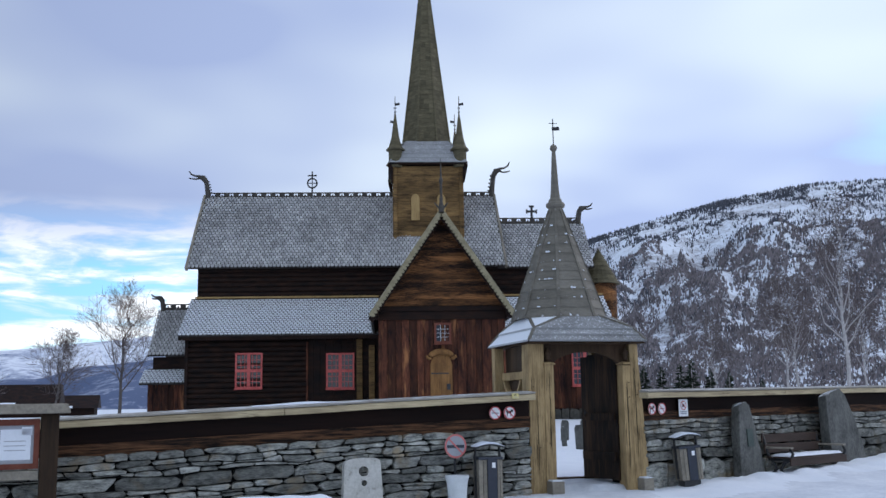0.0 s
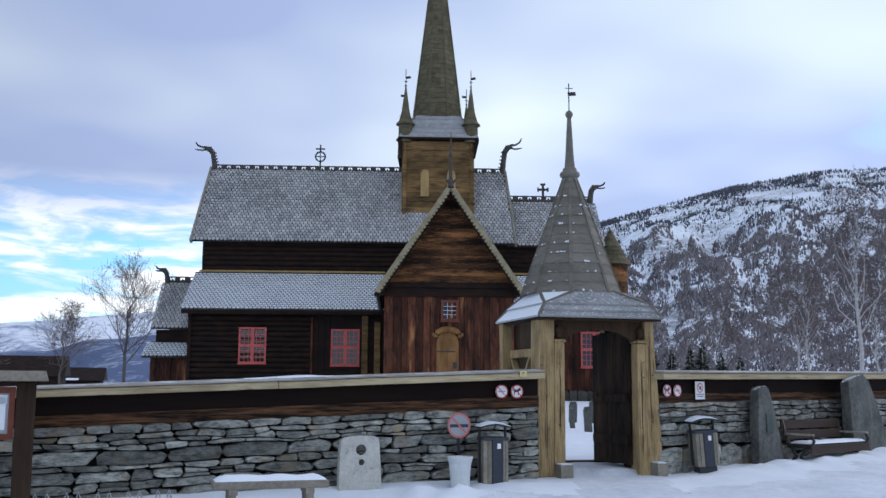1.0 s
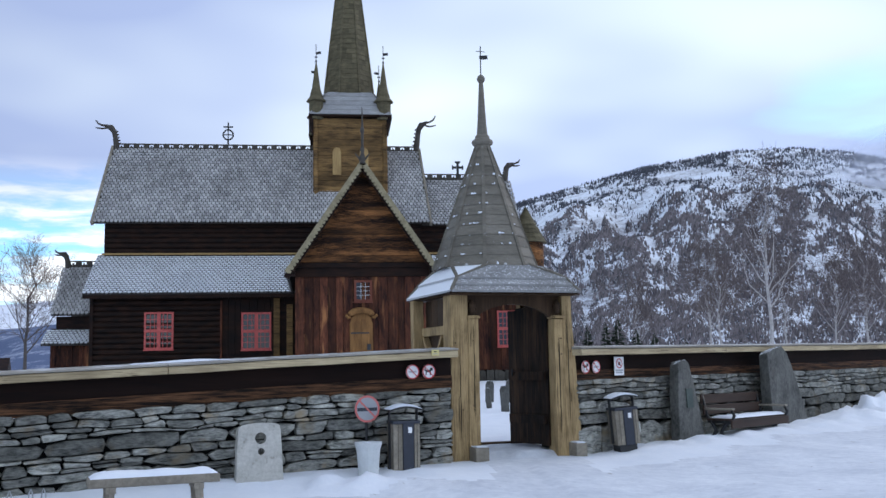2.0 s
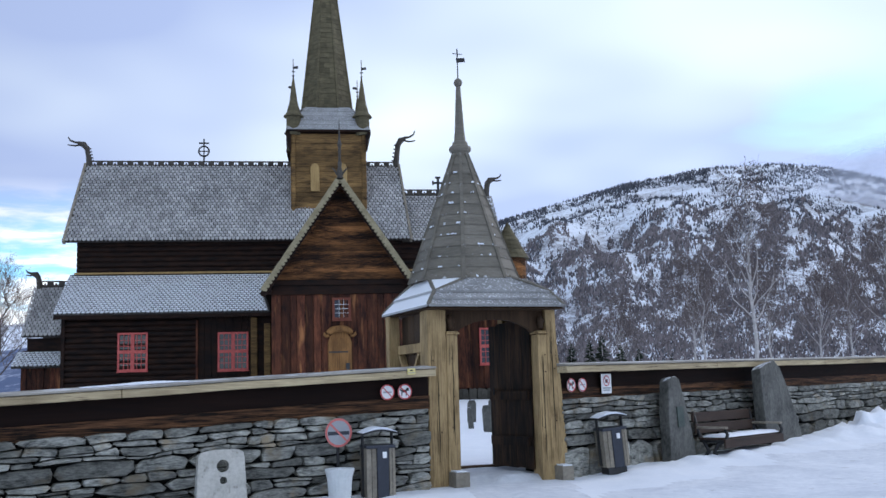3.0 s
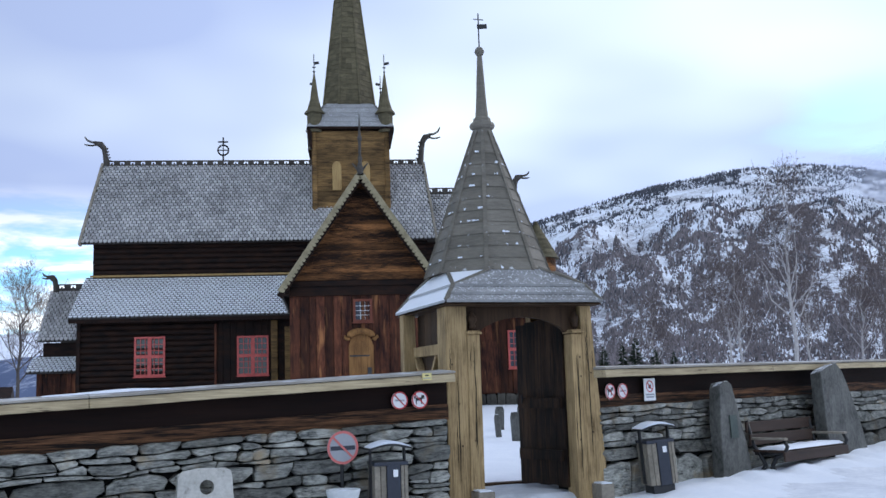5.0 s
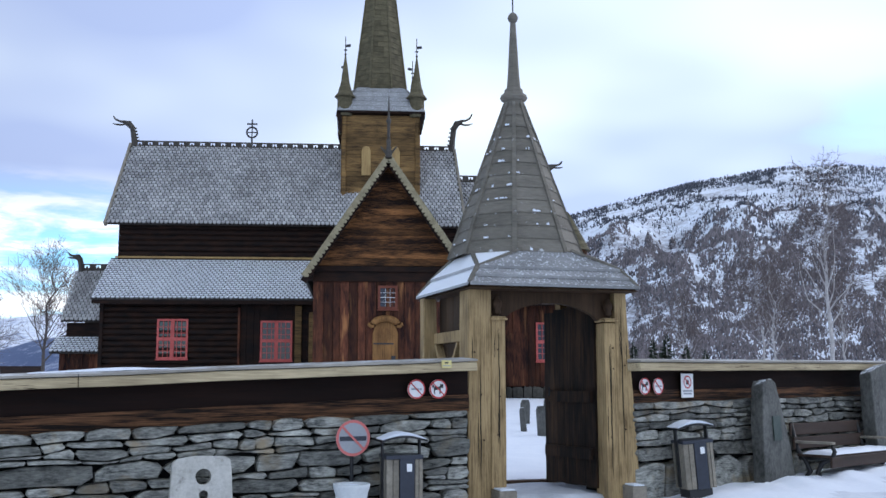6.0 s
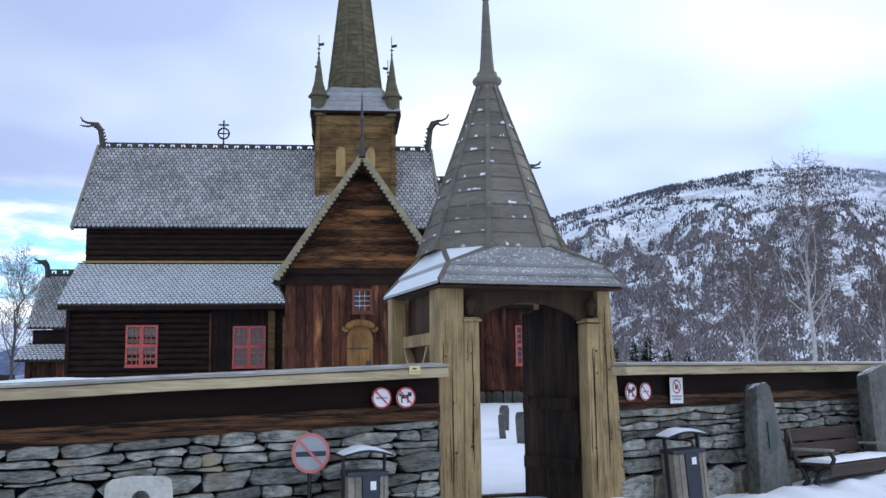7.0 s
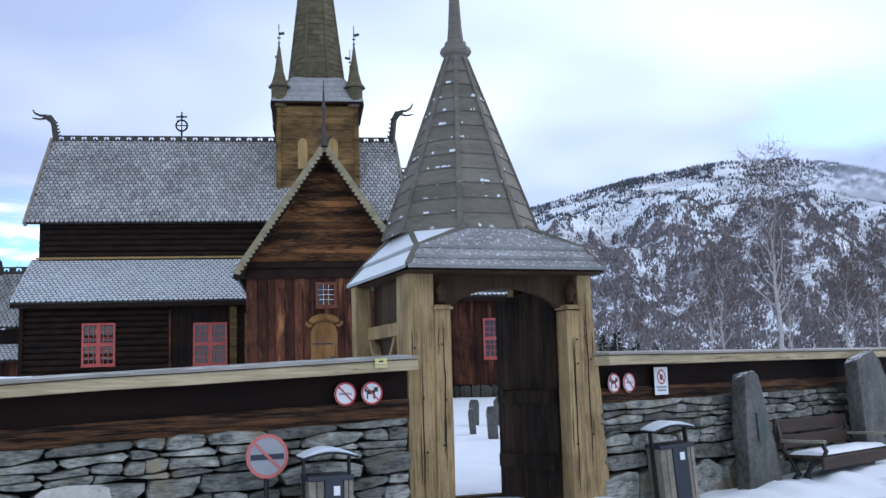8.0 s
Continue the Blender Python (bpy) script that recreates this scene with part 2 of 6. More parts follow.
BLACK = material("black_paint", (0.012, 0.012, 0.013), (0.030, 0.030, 0.032), 0.5, (5, 5, 5), None, 0.05)
NAVY = material("dark_blue_steel", (0.012, 0.015, 0.024), (0.030, 0.036, 0.052), 0.4, (5, 5, 5), None, 0.05)
IRON = material("dark_iron", (0.015, 0.015, 0.016), (0.05, 0.05, 0.052), 0.55, (8, 8, 8), None, 0.1, metal=0.6)
STEEL = material("galvanised_steel", (0.30, 0.31, 0.32), (0.45, 0.46, 0.47), 0.4, (8, 8, 8), None, 0.05, metal=0.9)
YELLOW = material("yellow_plate", (0.60, 0.50, 0.18), (0.70, 0.60, 0.26), 0.5, (5, 5, 5), None, 0.0)
DARKBENCH = material("dark_bench_wood", (0.020, 0.013, 0.010), (0.075, 0.048, 0.036), 0.6, (1, 6, 6), (2, 40, 40), 0.3)
POT = material("white_pot", (0.50, 0.52, 0.52), (0.66, 0.68, 0.68), 0.6, (5, 5, 5), None, 0.1)
BARK = material("birch_bark", (0.24, 0.22, 0.21), (0.66, 0.62, 0.60), 0.85, (2, 2, 4), (10, 10, 20), 0.3)
DULLBARK = material("grey_bark", (0.050, 0.043, 0.040), (0.15, 0.13, 0.12), 0.85, (2, 2, 4), (10, 10, 20), 0.3)
TWIG = material("birch_twigs", (0.085, 0.066, 0.062), (0.19, 0.152, 0.143), 0.85, (2, 2, 4), None, 0.0)
# aerial haze is put into both tree colours: paler, the conifers bluish
HAZEDCONIFER = material("conifers", (0.040, 0.044, 0.056), (0.11, 0.115, 0.135), 0.9, (0.02, 0.02, 0.02), None, 0.0, island=0.4)
HAZEDBARE = material("hazed_bare_woods", (0.12, 0.105, 0.110), (0.245, 0.213, 0.218), 0.9, (0.02, 0.02, 0.02), None, 0.0, island=0.4)
HILLSNOW = material("hill_snow", (0.26, 0.25, 0.26), (0.76, 0.80, 0.87), 0.9, (0.012, 0.012, 0.012), (0.16, 0.16, 0.16), 0.0, contrast=(0.39, 0.53))
# blue haze of distance is put into the mountain's darker tones
HAZEDSNOW = material("far_mountain_hazed", (0.24, 0.28, 0.40), (0.78, 0.81, 0.88), 0.9, (0.0040, 0.0040, 0.006), (0.030, 0.030, 0.040), 0.0, contrast=(0.40, 0.54))
SPRUCE = material("spruce_needles", (0.012, 0.020, 0.012), (0.045, 0.060, 0.035), 0.8, (2, 2, 2), None, 0.0, island=0.4)
PAPER = material("paper_notice", (0.66, 0.68, 0.72), (0.78, 0.80, 0.84), 0.6, (5, 5, 5), None, 0.0)
GREYPRINT = material("grey_print", (0.28, 0.29, 0.31), (0.36, 0.37, 0.39), 0.7, (5, 5, 5), None, 0.0)
BRONZE = material("bronze_plaque", (0.03, 0.045, 0.04), (0.08, 0.10, 0.085), 0.5, (9, 9, 9), None, 0.2, metal=0.5)


def glass_material():
    m = bpy.data.materials.new("window_glass")
    m.use_nodes = True
    b = m.node_tree.nodes["Principled BSDF"]
    b.inputs["Base Color"].default_value = (0.016, 0.018, 0.022, 1)
    b.inputs["Roughness"].default_value = 0.07
    b.inputs["Specular IOR Level"].default_value = 0.6
    return m


GLASS = glass_material()
DOORWOOD = material("door_planks", (0.06, 0.026, 0.010), (0.38, 0.190, 0.068), 0.75, (2, 2, 1), (25, 25, 1.5), 0.4)
DARKWOOD = material("dark_carved_wood", (0.022, 0.019, 0.017), (0.11, 0.098, 0.085), 0.8, (3, 3, 3), None, 0.3)
VERGE = material("verge_wood", (0.15, 0.125, 0.075), (0.42, 0.36, 0.23), 0.8, (3, 3, 3), None, 0.3)


# ---- geometry helpers ----
class Geo:
    """Collects vertices and faces; every solid it adds is closed."""

    def __init__(self):
        self.v, self.f = [], []

    def add(self, vs, fs, m=None):
        k = len(self.v)
        self.v += [tuple(m @ Vector(p)) if m else tuple(p) for p in vs]
        self.f += [tuple(i + k for i in f) for f in fs]
        return self

    def box(self, x0, x1, y0, y1, z0, z1, m=None):
        vs = [(x, y, z) for z in (z0, z1) for y in (y0, y1) for x in (x0, x1)]
        return self.add(vs, [(0, 2, 3, 1), (4, 5, 7, 6), (0, 1, 5, 4), (2, 6, 7, 3), (0, 4, 6, 2), (1, 3, 7, 5)], m)

    def prism(self, outline, depth, m=None):
        """An outline of (x, z) points, counter-clockwise seen from -y, pushed from y = 0 to depth."""
        n = len(outline)
        vs = [(x, 0, z) for x, z in outline] + [(x, depth, z) for x, z in outline]
        fs = [tuple(range(n)), tuple(range(2 * n - 1, n - 1, -1))] + [(i, i + n, (i + 1) % n + n, (i + 1) % n) for i in range(n)]
        return self.add(vs, fs, m)

    def hull(self, low, high):
        """Two rings of the same number of points, joined and capped."""
        n = len(low)
        fs = [tuple(range(n - 1, -1, -1)), tuple(range(n, 2 * n))] + [(i, (i + 1) % n, (i + 1) % n + n, i + n) for i in range(n)]
        return self.add(list(low) + list(high), fs)

    def bar(self, p, q, w, h=None, up=(0, 0, 1), w2=None, h2=None):
        """A squared bar from p to q."""
        p, q, h = Vector(p), Vector(q), h or w
        d = (q - p).normalized()
        side = d.cross(Vector(up))
        side = (side if side.length > 1e-4 else d.cross(Vector((0, 1, 0)))).normalized()
        rise = side.cross(d).normalized()
        ring = lambda c, a, b: [c + side * x * a / 2 + rise * z * b / 2 for x, z in ((-1, -1), (1, -1), (1, 1), (-1, 1))]
        return self.hull(ring(p, w, h), ring(q, w2 or w, h2 or h))

    def rod(self, p, q, r, r2=None, n=8):
        p, q = Vector(p), Vector(q)
        d = (q - p).normalized()
        a = d.orthogonal().normalized()
        b = d.cross(a)
        ring = lambda c, k: [c + (a * math.cos(t) + b * math.sin(t)) * k for t in (2 * math.pi * i / n for i in range(n))]
        return self.hull(ring(p, r), ring(q, r if r2 is None else r2))

    def lathe(self, profile, n=16, at=(0, 0), turn=0.0, m=None):
        """Rings of (radius, z) round a vertical axis; capped at both ends."""
        vs, fs = [], []
        for r, z in profile:
            vs += [(at[0] + r * math.cos(turn + 2 * math.pi * i / n), at[1] + r * math.sin(turn + 2 * math.pi * i / n), z) for i in range(n)]
        for k in range(len(profile) - 1):
            fs += [(k * n + i, k * n + (i + 1) % n, (k + 1) * n + (i + 1) % n, (k + 1) * n + i) for i in range(n)]
        fs += [tuple(range(n - 1, -1, -1)), tuple(range((len(profile) - 1) * n, len(profile) * n))]
        return self.add(vs, fs, m)

    def tube(self, pts, radii, n=6):
        """A bent round bar through the points."""
        vs, fs, k = [], [], len(pts)
        pts = [Vector(p) for p in pts]
        for i, p in enumerate(pts):
            d = (pts[min(i + 1, k - 1)] - pts[max(i - 1, 0)]).normalized()
            a = d.cross(Vector((0.3, 1, 0.2))).normalized()
            b = d.cross(a)
            vs += [p + (a * math.cos(2 * math.pi * j / n) + b * math.sin(2 * math.pi * j / n)) * radii[i] for j in range(n)]
        for i in range(k - 1):
            fs += [(i * n + j, i * n + (j + 1) % n, (i + 1) * n + (j + 1) % n, (i + 1) * n + j) for j in range(n)]
        fs += [tuple(range(n - 1, -1, -1)), tuple(range((k - 1) * n, k * n))]
        return self.add(vs, fs)

    def mesh(self, name, smooth=False):
        me = bpy.data.meshes.new(name)
        me.from_pydata([tuple(p) for p in self.v], [], self.f)
        bm = bmesh.new()
        bm.from_mesh(me)
        if len(bm.faces) < 20000:
            bmesh.ops.recalc_face_normals(bm, faces=bm.faces)
        bm.to_mesh(me)
        bm.free()
        if smooth:
            me.polygons.foreach_set("use_smooth", [True] * len(me.polygons))
        return me


def part(name, geo, mat, parent=None, label="", bevel=0.0, smooth=False, at=None):
    """Links one mesh under a thing or part."""
    me = geo if isinstance(geo, bpy.types.Mesh) else geo.mesh(name, smooth)
    if not me.materials:
        me.materials.append(mat)
    ob = new(name, me)
    ob.parent = parent
    if at is not None:
        ob.matrix_basis = at
    if label:
        ob["label"] = label
    if bevel:
        b = ob.modifiers.new("bevel", "BEVEL")
        b.width, b.segments, b.limit_method, b.angle_limit = bevel, 2, "ANGLE", radians(40)
    return ob


def thing(name, m, label, category, group="", kind=""):
    ob = new(name)
    ob.matrix_basis = m
    ob.empty_display_size = 0.1
    return tagged(ob, label, category, group, kind)


# ---- land ----
LEFT_AT, LEFT_YAW = Vector((-0.44, -0.30, 0)), 19.0
RIGHT_AT, RIGHT_YAW = Vector((1.60, 0.30, 0)), 36.0
T_LEFT, T_RIGHT = math.tan(radians(LEFT_YAW)), math.tan(radians(RIGHT_YAW))


def in_front(x, y):
    """Metres by which a place lies before the churchyard wall."""
    if x < 0.6:
        return (LEFT_AT.y + (x - LEFT_AT.x) * T_LEFT - y) * math.cos(radians(LEFT_YAW))
    return (RIGHT_AT.y + (x - RIGHT_AT.x) * T_RIGHT - y) * math.cos(radians(RIGHT_YAW))


def smooth(a, b, t):
    t = min(max((t - a) / (b - a), 0), 1)
    return t * t * (3 - 2 * t)


def hump(x, y, cx, cy, rx, ry, h):
    q = ((x - cx) / rx) ** 2 + ((y - cy) / ry) ** 2
    return h * math.exp(-q) if q < 9 else 0.0


def ground_z(x, y):
    d = in_front(x, y)
    near = smooth(60, 25, abs(x) + abs(y))
    n = noise.noise(Vector((x * 0.7, y * 0.7, 0))) * 0.03 + noise.noise(Vector((x * 2.6, y * 2.6, 3))) * 0.02 + noise.noise(Vector((x * 6.5, y * 6.5, 9))) * 0.010
    if d < -0.3:
        return -0.15 + 0.65 * smooth(0.5, 30, -d) + n * near
    z = -0.23 - 0.15 * smooth(0.0, 4.0, d) + 0.035 * max(x - 3.5, 0) * smooth(30, 12, x) - 0.02 * max(-x - 3, 0) * smooth(-25, -10, x)
    gate = math.exp(-((x - 0.7) / 1.1) ** 2)
    lumps = 0.45 + 0.9 * abs(noise.noise(Vector((x * 1.3, y * 1.3, 7)))) + 0.6 * noise.noise(Vector((x * 3.1, y * 3.1, 2))) + 0.35 * noise.noise(Vector((x * 7.0, y * 7.0, 5)))
    bank = math.exp(-((d - 0.75) / 0.55) ** 2)
    if x > 1.0:
        z += 0.06 * smooth(1.8, 3.0, x)
        z += bank * lumps * (0.05 + 0.055 * smooth(2.2, 4.5, x) + 0.42 * smooth(6.5, 11.5, x)) * (1 - gate)
        z += math.exp(-((d - 1.9) / 1.2) ** 2) * lumps * 0.30 * smooth(7.5, 12.5, x)
    else:
        z += bank * lumps * 0.05 * (1 - gate) * smooth(-12, -6, x) - 0.10 * smooth(-0.4, -1.8, x) * smooth(0.0, 0.9, d)
        z += hump(x, y, -1.9, -2.0, 0.85, 0.42, 0.20) * lumps + hump(x, y, -0.95, -1.25, 0.5, 0.3, 0.06) * lumps
    return z + n * near * (1 - 0.6 * gate)


def spread(lo, hi, step, far):
    mid = list(np.arange(lo, hi, step))
    out, s, a = [], step, hi
    while a < far:
        out.append(a)
        s *= 1.28
        a += s
    low, s, a = [], step, lo - step
    while a > -far:
        low.append(a)
        s *= 1.28
        a -= s
    return low[::-1] + mid + out


def build_ground():
    xs, ys = spread(-12.0, 16.0, 0.13, 4600), spread(-14.0, 9.5, 0.13, 4600)
    vs = [(x, y, ground_z(x, y)) for y in ys for x in xs]
    w = len(xs)
    fs = [(j * w + i, j * w + i + 1, (j + 1) * w + i + 1, (j + 1) * w + i) for j in range(len(ys) - 1) for i in range(w - 1)]
    me = bpy.data.meshes.new("ground")
    me.from_pydata(vs, [], fs)
    me.polygons.foreach_set("use_smooth", [True] * len(me.polygons))
    me.materials.append(SNOW)
    me.materials.append(ROADSNOW)
    idx = []
    for f in fs:
        x, y, _ = vs[f[0]]
        d = in_front(x, y)
        idx.append(1 if d > 1.6 + 0.5 * noise.noise(Vector((x, y, 0))) + 1.6 * smooth(6, 12, x) or (abs(x - 0.75 - 0.1 * y) < 0.75 and -2 < d < 2.4) else 0)
    me.polygons.foreach_set("material_index", idx)
    tagged(new("ground", me), "trodden and banked snow over level ground", "snow ground", kind="structure")


build_ground()


def hill_angle(az):
    """Height of the wooded hill's skyline, in degrees, by bearing."""
    u = min(max(az, 6), 34) - 22
    e = 11.52 + 0.105 * u - 0.0154 * u * u - 0.0005 * u ** 3 - 1.05 * max(6 - az, 0) - 0.30 * max(az - 34, 0)
    return max(e, -0.6) + 0.07 * noise.noise(Vector((az * 0.6, 0, 0)))


def hill_z(az, r):
    top = 1800 * math.tan(radians(hill_angle(az)))
    t = min(max((r - 420) / 1380, 0), 1)
    rough = 26 * noise.noise(Vector((az * 0.30, r * 0.004, 1))) + 10 * noise.noise(Vector((az * 1.1, r * 0.014, 5)))
    return top * (t ** 1.12 if r <= 1800 else 1 - (r - 1800) / 1500) + rough * math.sin(math.pi * t) - 6


def build_hill():
    azs, rs = [-4 + 0.5 * i for i in range(141)], [400 + 50 * i for i in range(33)]
    vs = [(r * math.sin(radians(a)), r * math.cos(radians(a)), hill_z(a, r)) for r in rs for a in azs]
    w = len(azs)
    fs = [(j * w + i, j * w + i + 1, (j + 1) * w + i + 1, (j + 1) * w + i) for j in range(len(rs) - 1) for i in range(w - 1)]
    me = bpy.data.meshes.new("backdrop_hill")
    me.from_pydata(vs, [], fs)
    me.polygons.foreach_set("use_smooth", [True] * len(me.polygons))
    me.materials.append(HILLSNOW)
    tagged(new("backdrop_hill", me), "snowy hillside rising behind the churchyard", "hill", kind="structure")


build_hill()


def build_woods(name, count, mat, lo, hi, tall, slim, share, fade, label, seed, clump=0.55):
    """Thousands of small trees on the hillside in one mesh; fade: how much thinner the wood grows uphill."""
    rnd = random.Random(seed)
    vs, fs = [], []
    made = 0
    while made < count:
        az, r = rnd.uniform(6, 45), lo + (hi - lo) * rnd.random()
        thick = noise.noise(Vector((az * clump, r * 0.006, 9))) + 0.7 * noise.noise(Vector((az * 2.4, r * 0.022, 4)))
        if thick + share - fade * (r - lo) / (hi - lo) < rnd.uniform(-0.45, 0.55):
            continue
        z, h = hill_z(az, r) - 0.6, tall * (r / 1800) ** 0.75 * rnd.uniform(0.5, 1.3)
        x, y, k, a0 = r * math.sin(radians(az)), r * math.cos(radians(az)), len(vs), rnd.random() * 6
        b = h * slim * rnd.uniform(0.7, 1.3)
        vs += [(x + b * math.cos(a0 + 2.1 * i), y + b * math.sin(a0 + 2.1 * i), z + h * 0.12) for i in range(3)] + [(x + rnd.uniform(-0.3, 0.3) * b, y, z + h)]
        fs += [(k, k + 1, k + 3), (k + 1, k + 2, k + 3), (k + 2, k, k + 3)]
        made += 1
    me = bpy.data.meshes.new(name)
    me.from_pydata(vs, [], fs)
    me.materials.append(mat)
    tagged(new(name, me), label, "trees", kind="stuff")


build_woods("conifer_woods", 36000, HAZEDCONIFER, 430, 1780, 5.6, 0.21, 0.02, 0.30, "conifers scattered over the snowy hillside, haze in their colour", 3)
build_woods("ridge_woods", 6500, HAZEDCONIFER, 1660, 1815, 5.0, 0.24, 0.30, 0.0, "belt of conifers along the hilltop, haze in their colour", 4, 0.35)
build_woods("birch_woods", 76000, HAZEDBARE, 425, 1250, 6.4, 0.30, 0.58, 0.95, "bare brownish birch woods on the lower hillside, paled as haze", 5, 0.8)


def build_far(name, r, angle, mat, label, lo, hi):
    azs = [lo + 0.5 * i for i in range(int((hi - lo) * 2) + 1)]
    rows = 14
    vs = []
    for j in range(rows):
        t = j / (rows - 1)
        for a in azs:
            rr = r * (0.72 + 0.28 * t)
            h = r * math.tan(radians(angle(a))) * t ** 0.9 + 0.018 * r * noise.noise(Vector((a * 0.25, t * 3, r))) * math.sin(math.pi * t)
            vs.append((rr * math.sin(radians(a)), rr * math.cos(radians(a)), h - 4))
    w = len(azs)
    fs = [(j * w + i, j * w + i + 1, (j + 1) * w + i + 1, (j + 1) * w + i) for j in range(rows - 1) for i in range(w - 1)]
    me = bpy.data.meshes.new(name)
    me.from_pydata(vs, [], fs)
    me.polygons.foreach_set("use_smooth", [True] * len(me.polygons))
    me.materials.append(mat)
    tagged(new(name, me), label, "mountain", kind="structure")


# blue shade and distance haze are put into the ridge woods' colour
HAZEDWOOD = material("far_woods_hazed", (0.10, 0.13, 0.22), (0.50, 0.54, 0.64), 0.9, (0.008, 0.008, 0.01), (0.05, 0.05, 0.05), 0.0, contrast=(0.50, 0.66))
build_far("backdrop_mountain", 4400, lambda a: 3.75 + 0.11 * (a + 15) + 0.22 * noise.noise(Vector((a * 0.3, 1, 0))), HAZEDSNOW, "distant snow-covered mountain slope", -46, 2)
build_far("backdrop_ridge", 2600, lambda a: max(0.5, 1.65 + 0.14 * (a + 21) + 0.35 * noise.noise(Vector((a * 0.4, 8, 0)))), HAZEDWOOD, "far wooded valley side, blue shade and haze in its colour", -46, 2)


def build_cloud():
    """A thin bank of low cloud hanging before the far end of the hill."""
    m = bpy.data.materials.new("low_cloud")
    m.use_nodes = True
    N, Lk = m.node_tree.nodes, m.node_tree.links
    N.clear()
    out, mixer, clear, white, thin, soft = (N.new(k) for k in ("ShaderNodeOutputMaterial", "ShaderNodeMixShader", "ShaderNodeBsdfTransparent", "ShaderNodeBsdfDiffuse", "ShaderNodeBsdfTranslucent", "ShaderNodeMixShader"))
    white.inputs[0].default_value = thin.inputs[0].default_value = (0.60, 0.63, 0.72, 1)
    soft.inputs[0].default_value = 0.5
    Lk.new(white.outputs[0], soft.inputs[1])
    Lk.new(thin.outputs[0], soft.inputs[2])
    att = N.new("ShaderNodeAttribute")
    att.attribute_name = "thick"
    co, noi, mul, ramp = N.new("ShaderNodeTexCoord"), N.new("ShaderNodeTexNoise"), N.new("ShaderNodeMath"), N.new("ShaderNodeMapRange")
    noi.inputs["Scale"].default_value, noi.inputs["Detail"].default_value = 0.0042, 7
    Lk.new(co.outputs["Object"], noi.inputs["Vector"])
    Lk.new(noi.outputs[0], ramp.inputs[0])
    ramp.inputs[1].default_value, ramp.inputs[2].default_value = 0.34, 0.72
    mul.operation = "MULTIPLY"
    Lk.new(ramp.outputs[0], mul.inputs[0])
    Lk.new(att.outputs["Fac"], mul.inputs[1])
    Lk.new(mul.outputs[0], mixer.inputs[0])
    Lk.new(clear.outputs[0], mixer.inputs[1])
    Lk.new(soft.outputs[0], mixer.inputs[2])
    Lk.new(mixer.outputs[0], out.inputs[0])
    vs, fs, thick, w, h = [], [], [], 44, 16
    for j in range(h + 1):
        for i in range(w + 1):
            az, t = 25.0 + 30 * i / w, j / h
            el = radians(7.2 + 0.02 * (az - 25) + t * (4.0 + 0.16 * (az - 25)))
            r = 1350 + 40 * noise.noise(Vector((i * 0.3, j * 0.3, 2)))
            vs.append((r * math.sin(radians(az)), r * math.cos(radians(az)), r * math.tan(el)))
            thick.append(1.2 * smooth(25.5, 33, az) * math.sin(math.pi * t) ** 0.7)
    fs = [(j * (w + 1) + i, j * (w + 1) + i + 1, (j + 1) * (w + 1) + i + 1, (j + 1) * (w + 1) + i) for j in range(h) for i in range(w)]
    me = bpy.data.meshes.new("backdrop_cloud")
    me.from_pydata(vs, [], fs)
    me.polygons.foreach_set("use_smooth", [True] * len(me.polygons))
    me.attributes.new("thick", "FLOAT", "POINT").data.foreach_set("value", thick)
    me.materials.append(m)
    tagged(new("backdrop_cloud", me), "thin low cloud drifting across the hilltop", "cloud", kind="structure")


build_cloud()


# ---- churchyard wall ----
def stone_mesh(seed):
    """A rough split block, one unit each way, with broken corners."""
    rnd = random.Random(seed)
    vs, fs, c = [], [], rnd.uniform(0.10, 0.2)
    for z in (-0.5, -0.5 + c, 0.5 - c, 0.5):
        edge = 0.5 - (c * 0.8 if abs(z) == 0.5 else 0)
        for x, y in ((-1, -1), (-0.1, -1.1), (1, -1), (1, 1), (-1, 1)):
            vs.append((x * edge * rnd.uniform(0.82, 1.0), y * edge * rnd.uniform(0.86, 1.0), z + rnd.uniform(-0.09, 0.09)))
    for k in range(3):
        fs += [(k * 5 + i, k * 5 + (i + 1) % 5, k * 5 + 5 + (i + 1) % 5, k * 5 + 5 + i) for i in range(5)]
    fs += [(4, 3, 2, 1, 0), (15, 16, 17, 18, 19)]
    g = Geo()
    g.add(vs, fs)
    me = g.mesh("stone")
    me.materials.append(STONE)
    return me


STONES = [stone_mesh(s) for s in range(18)]


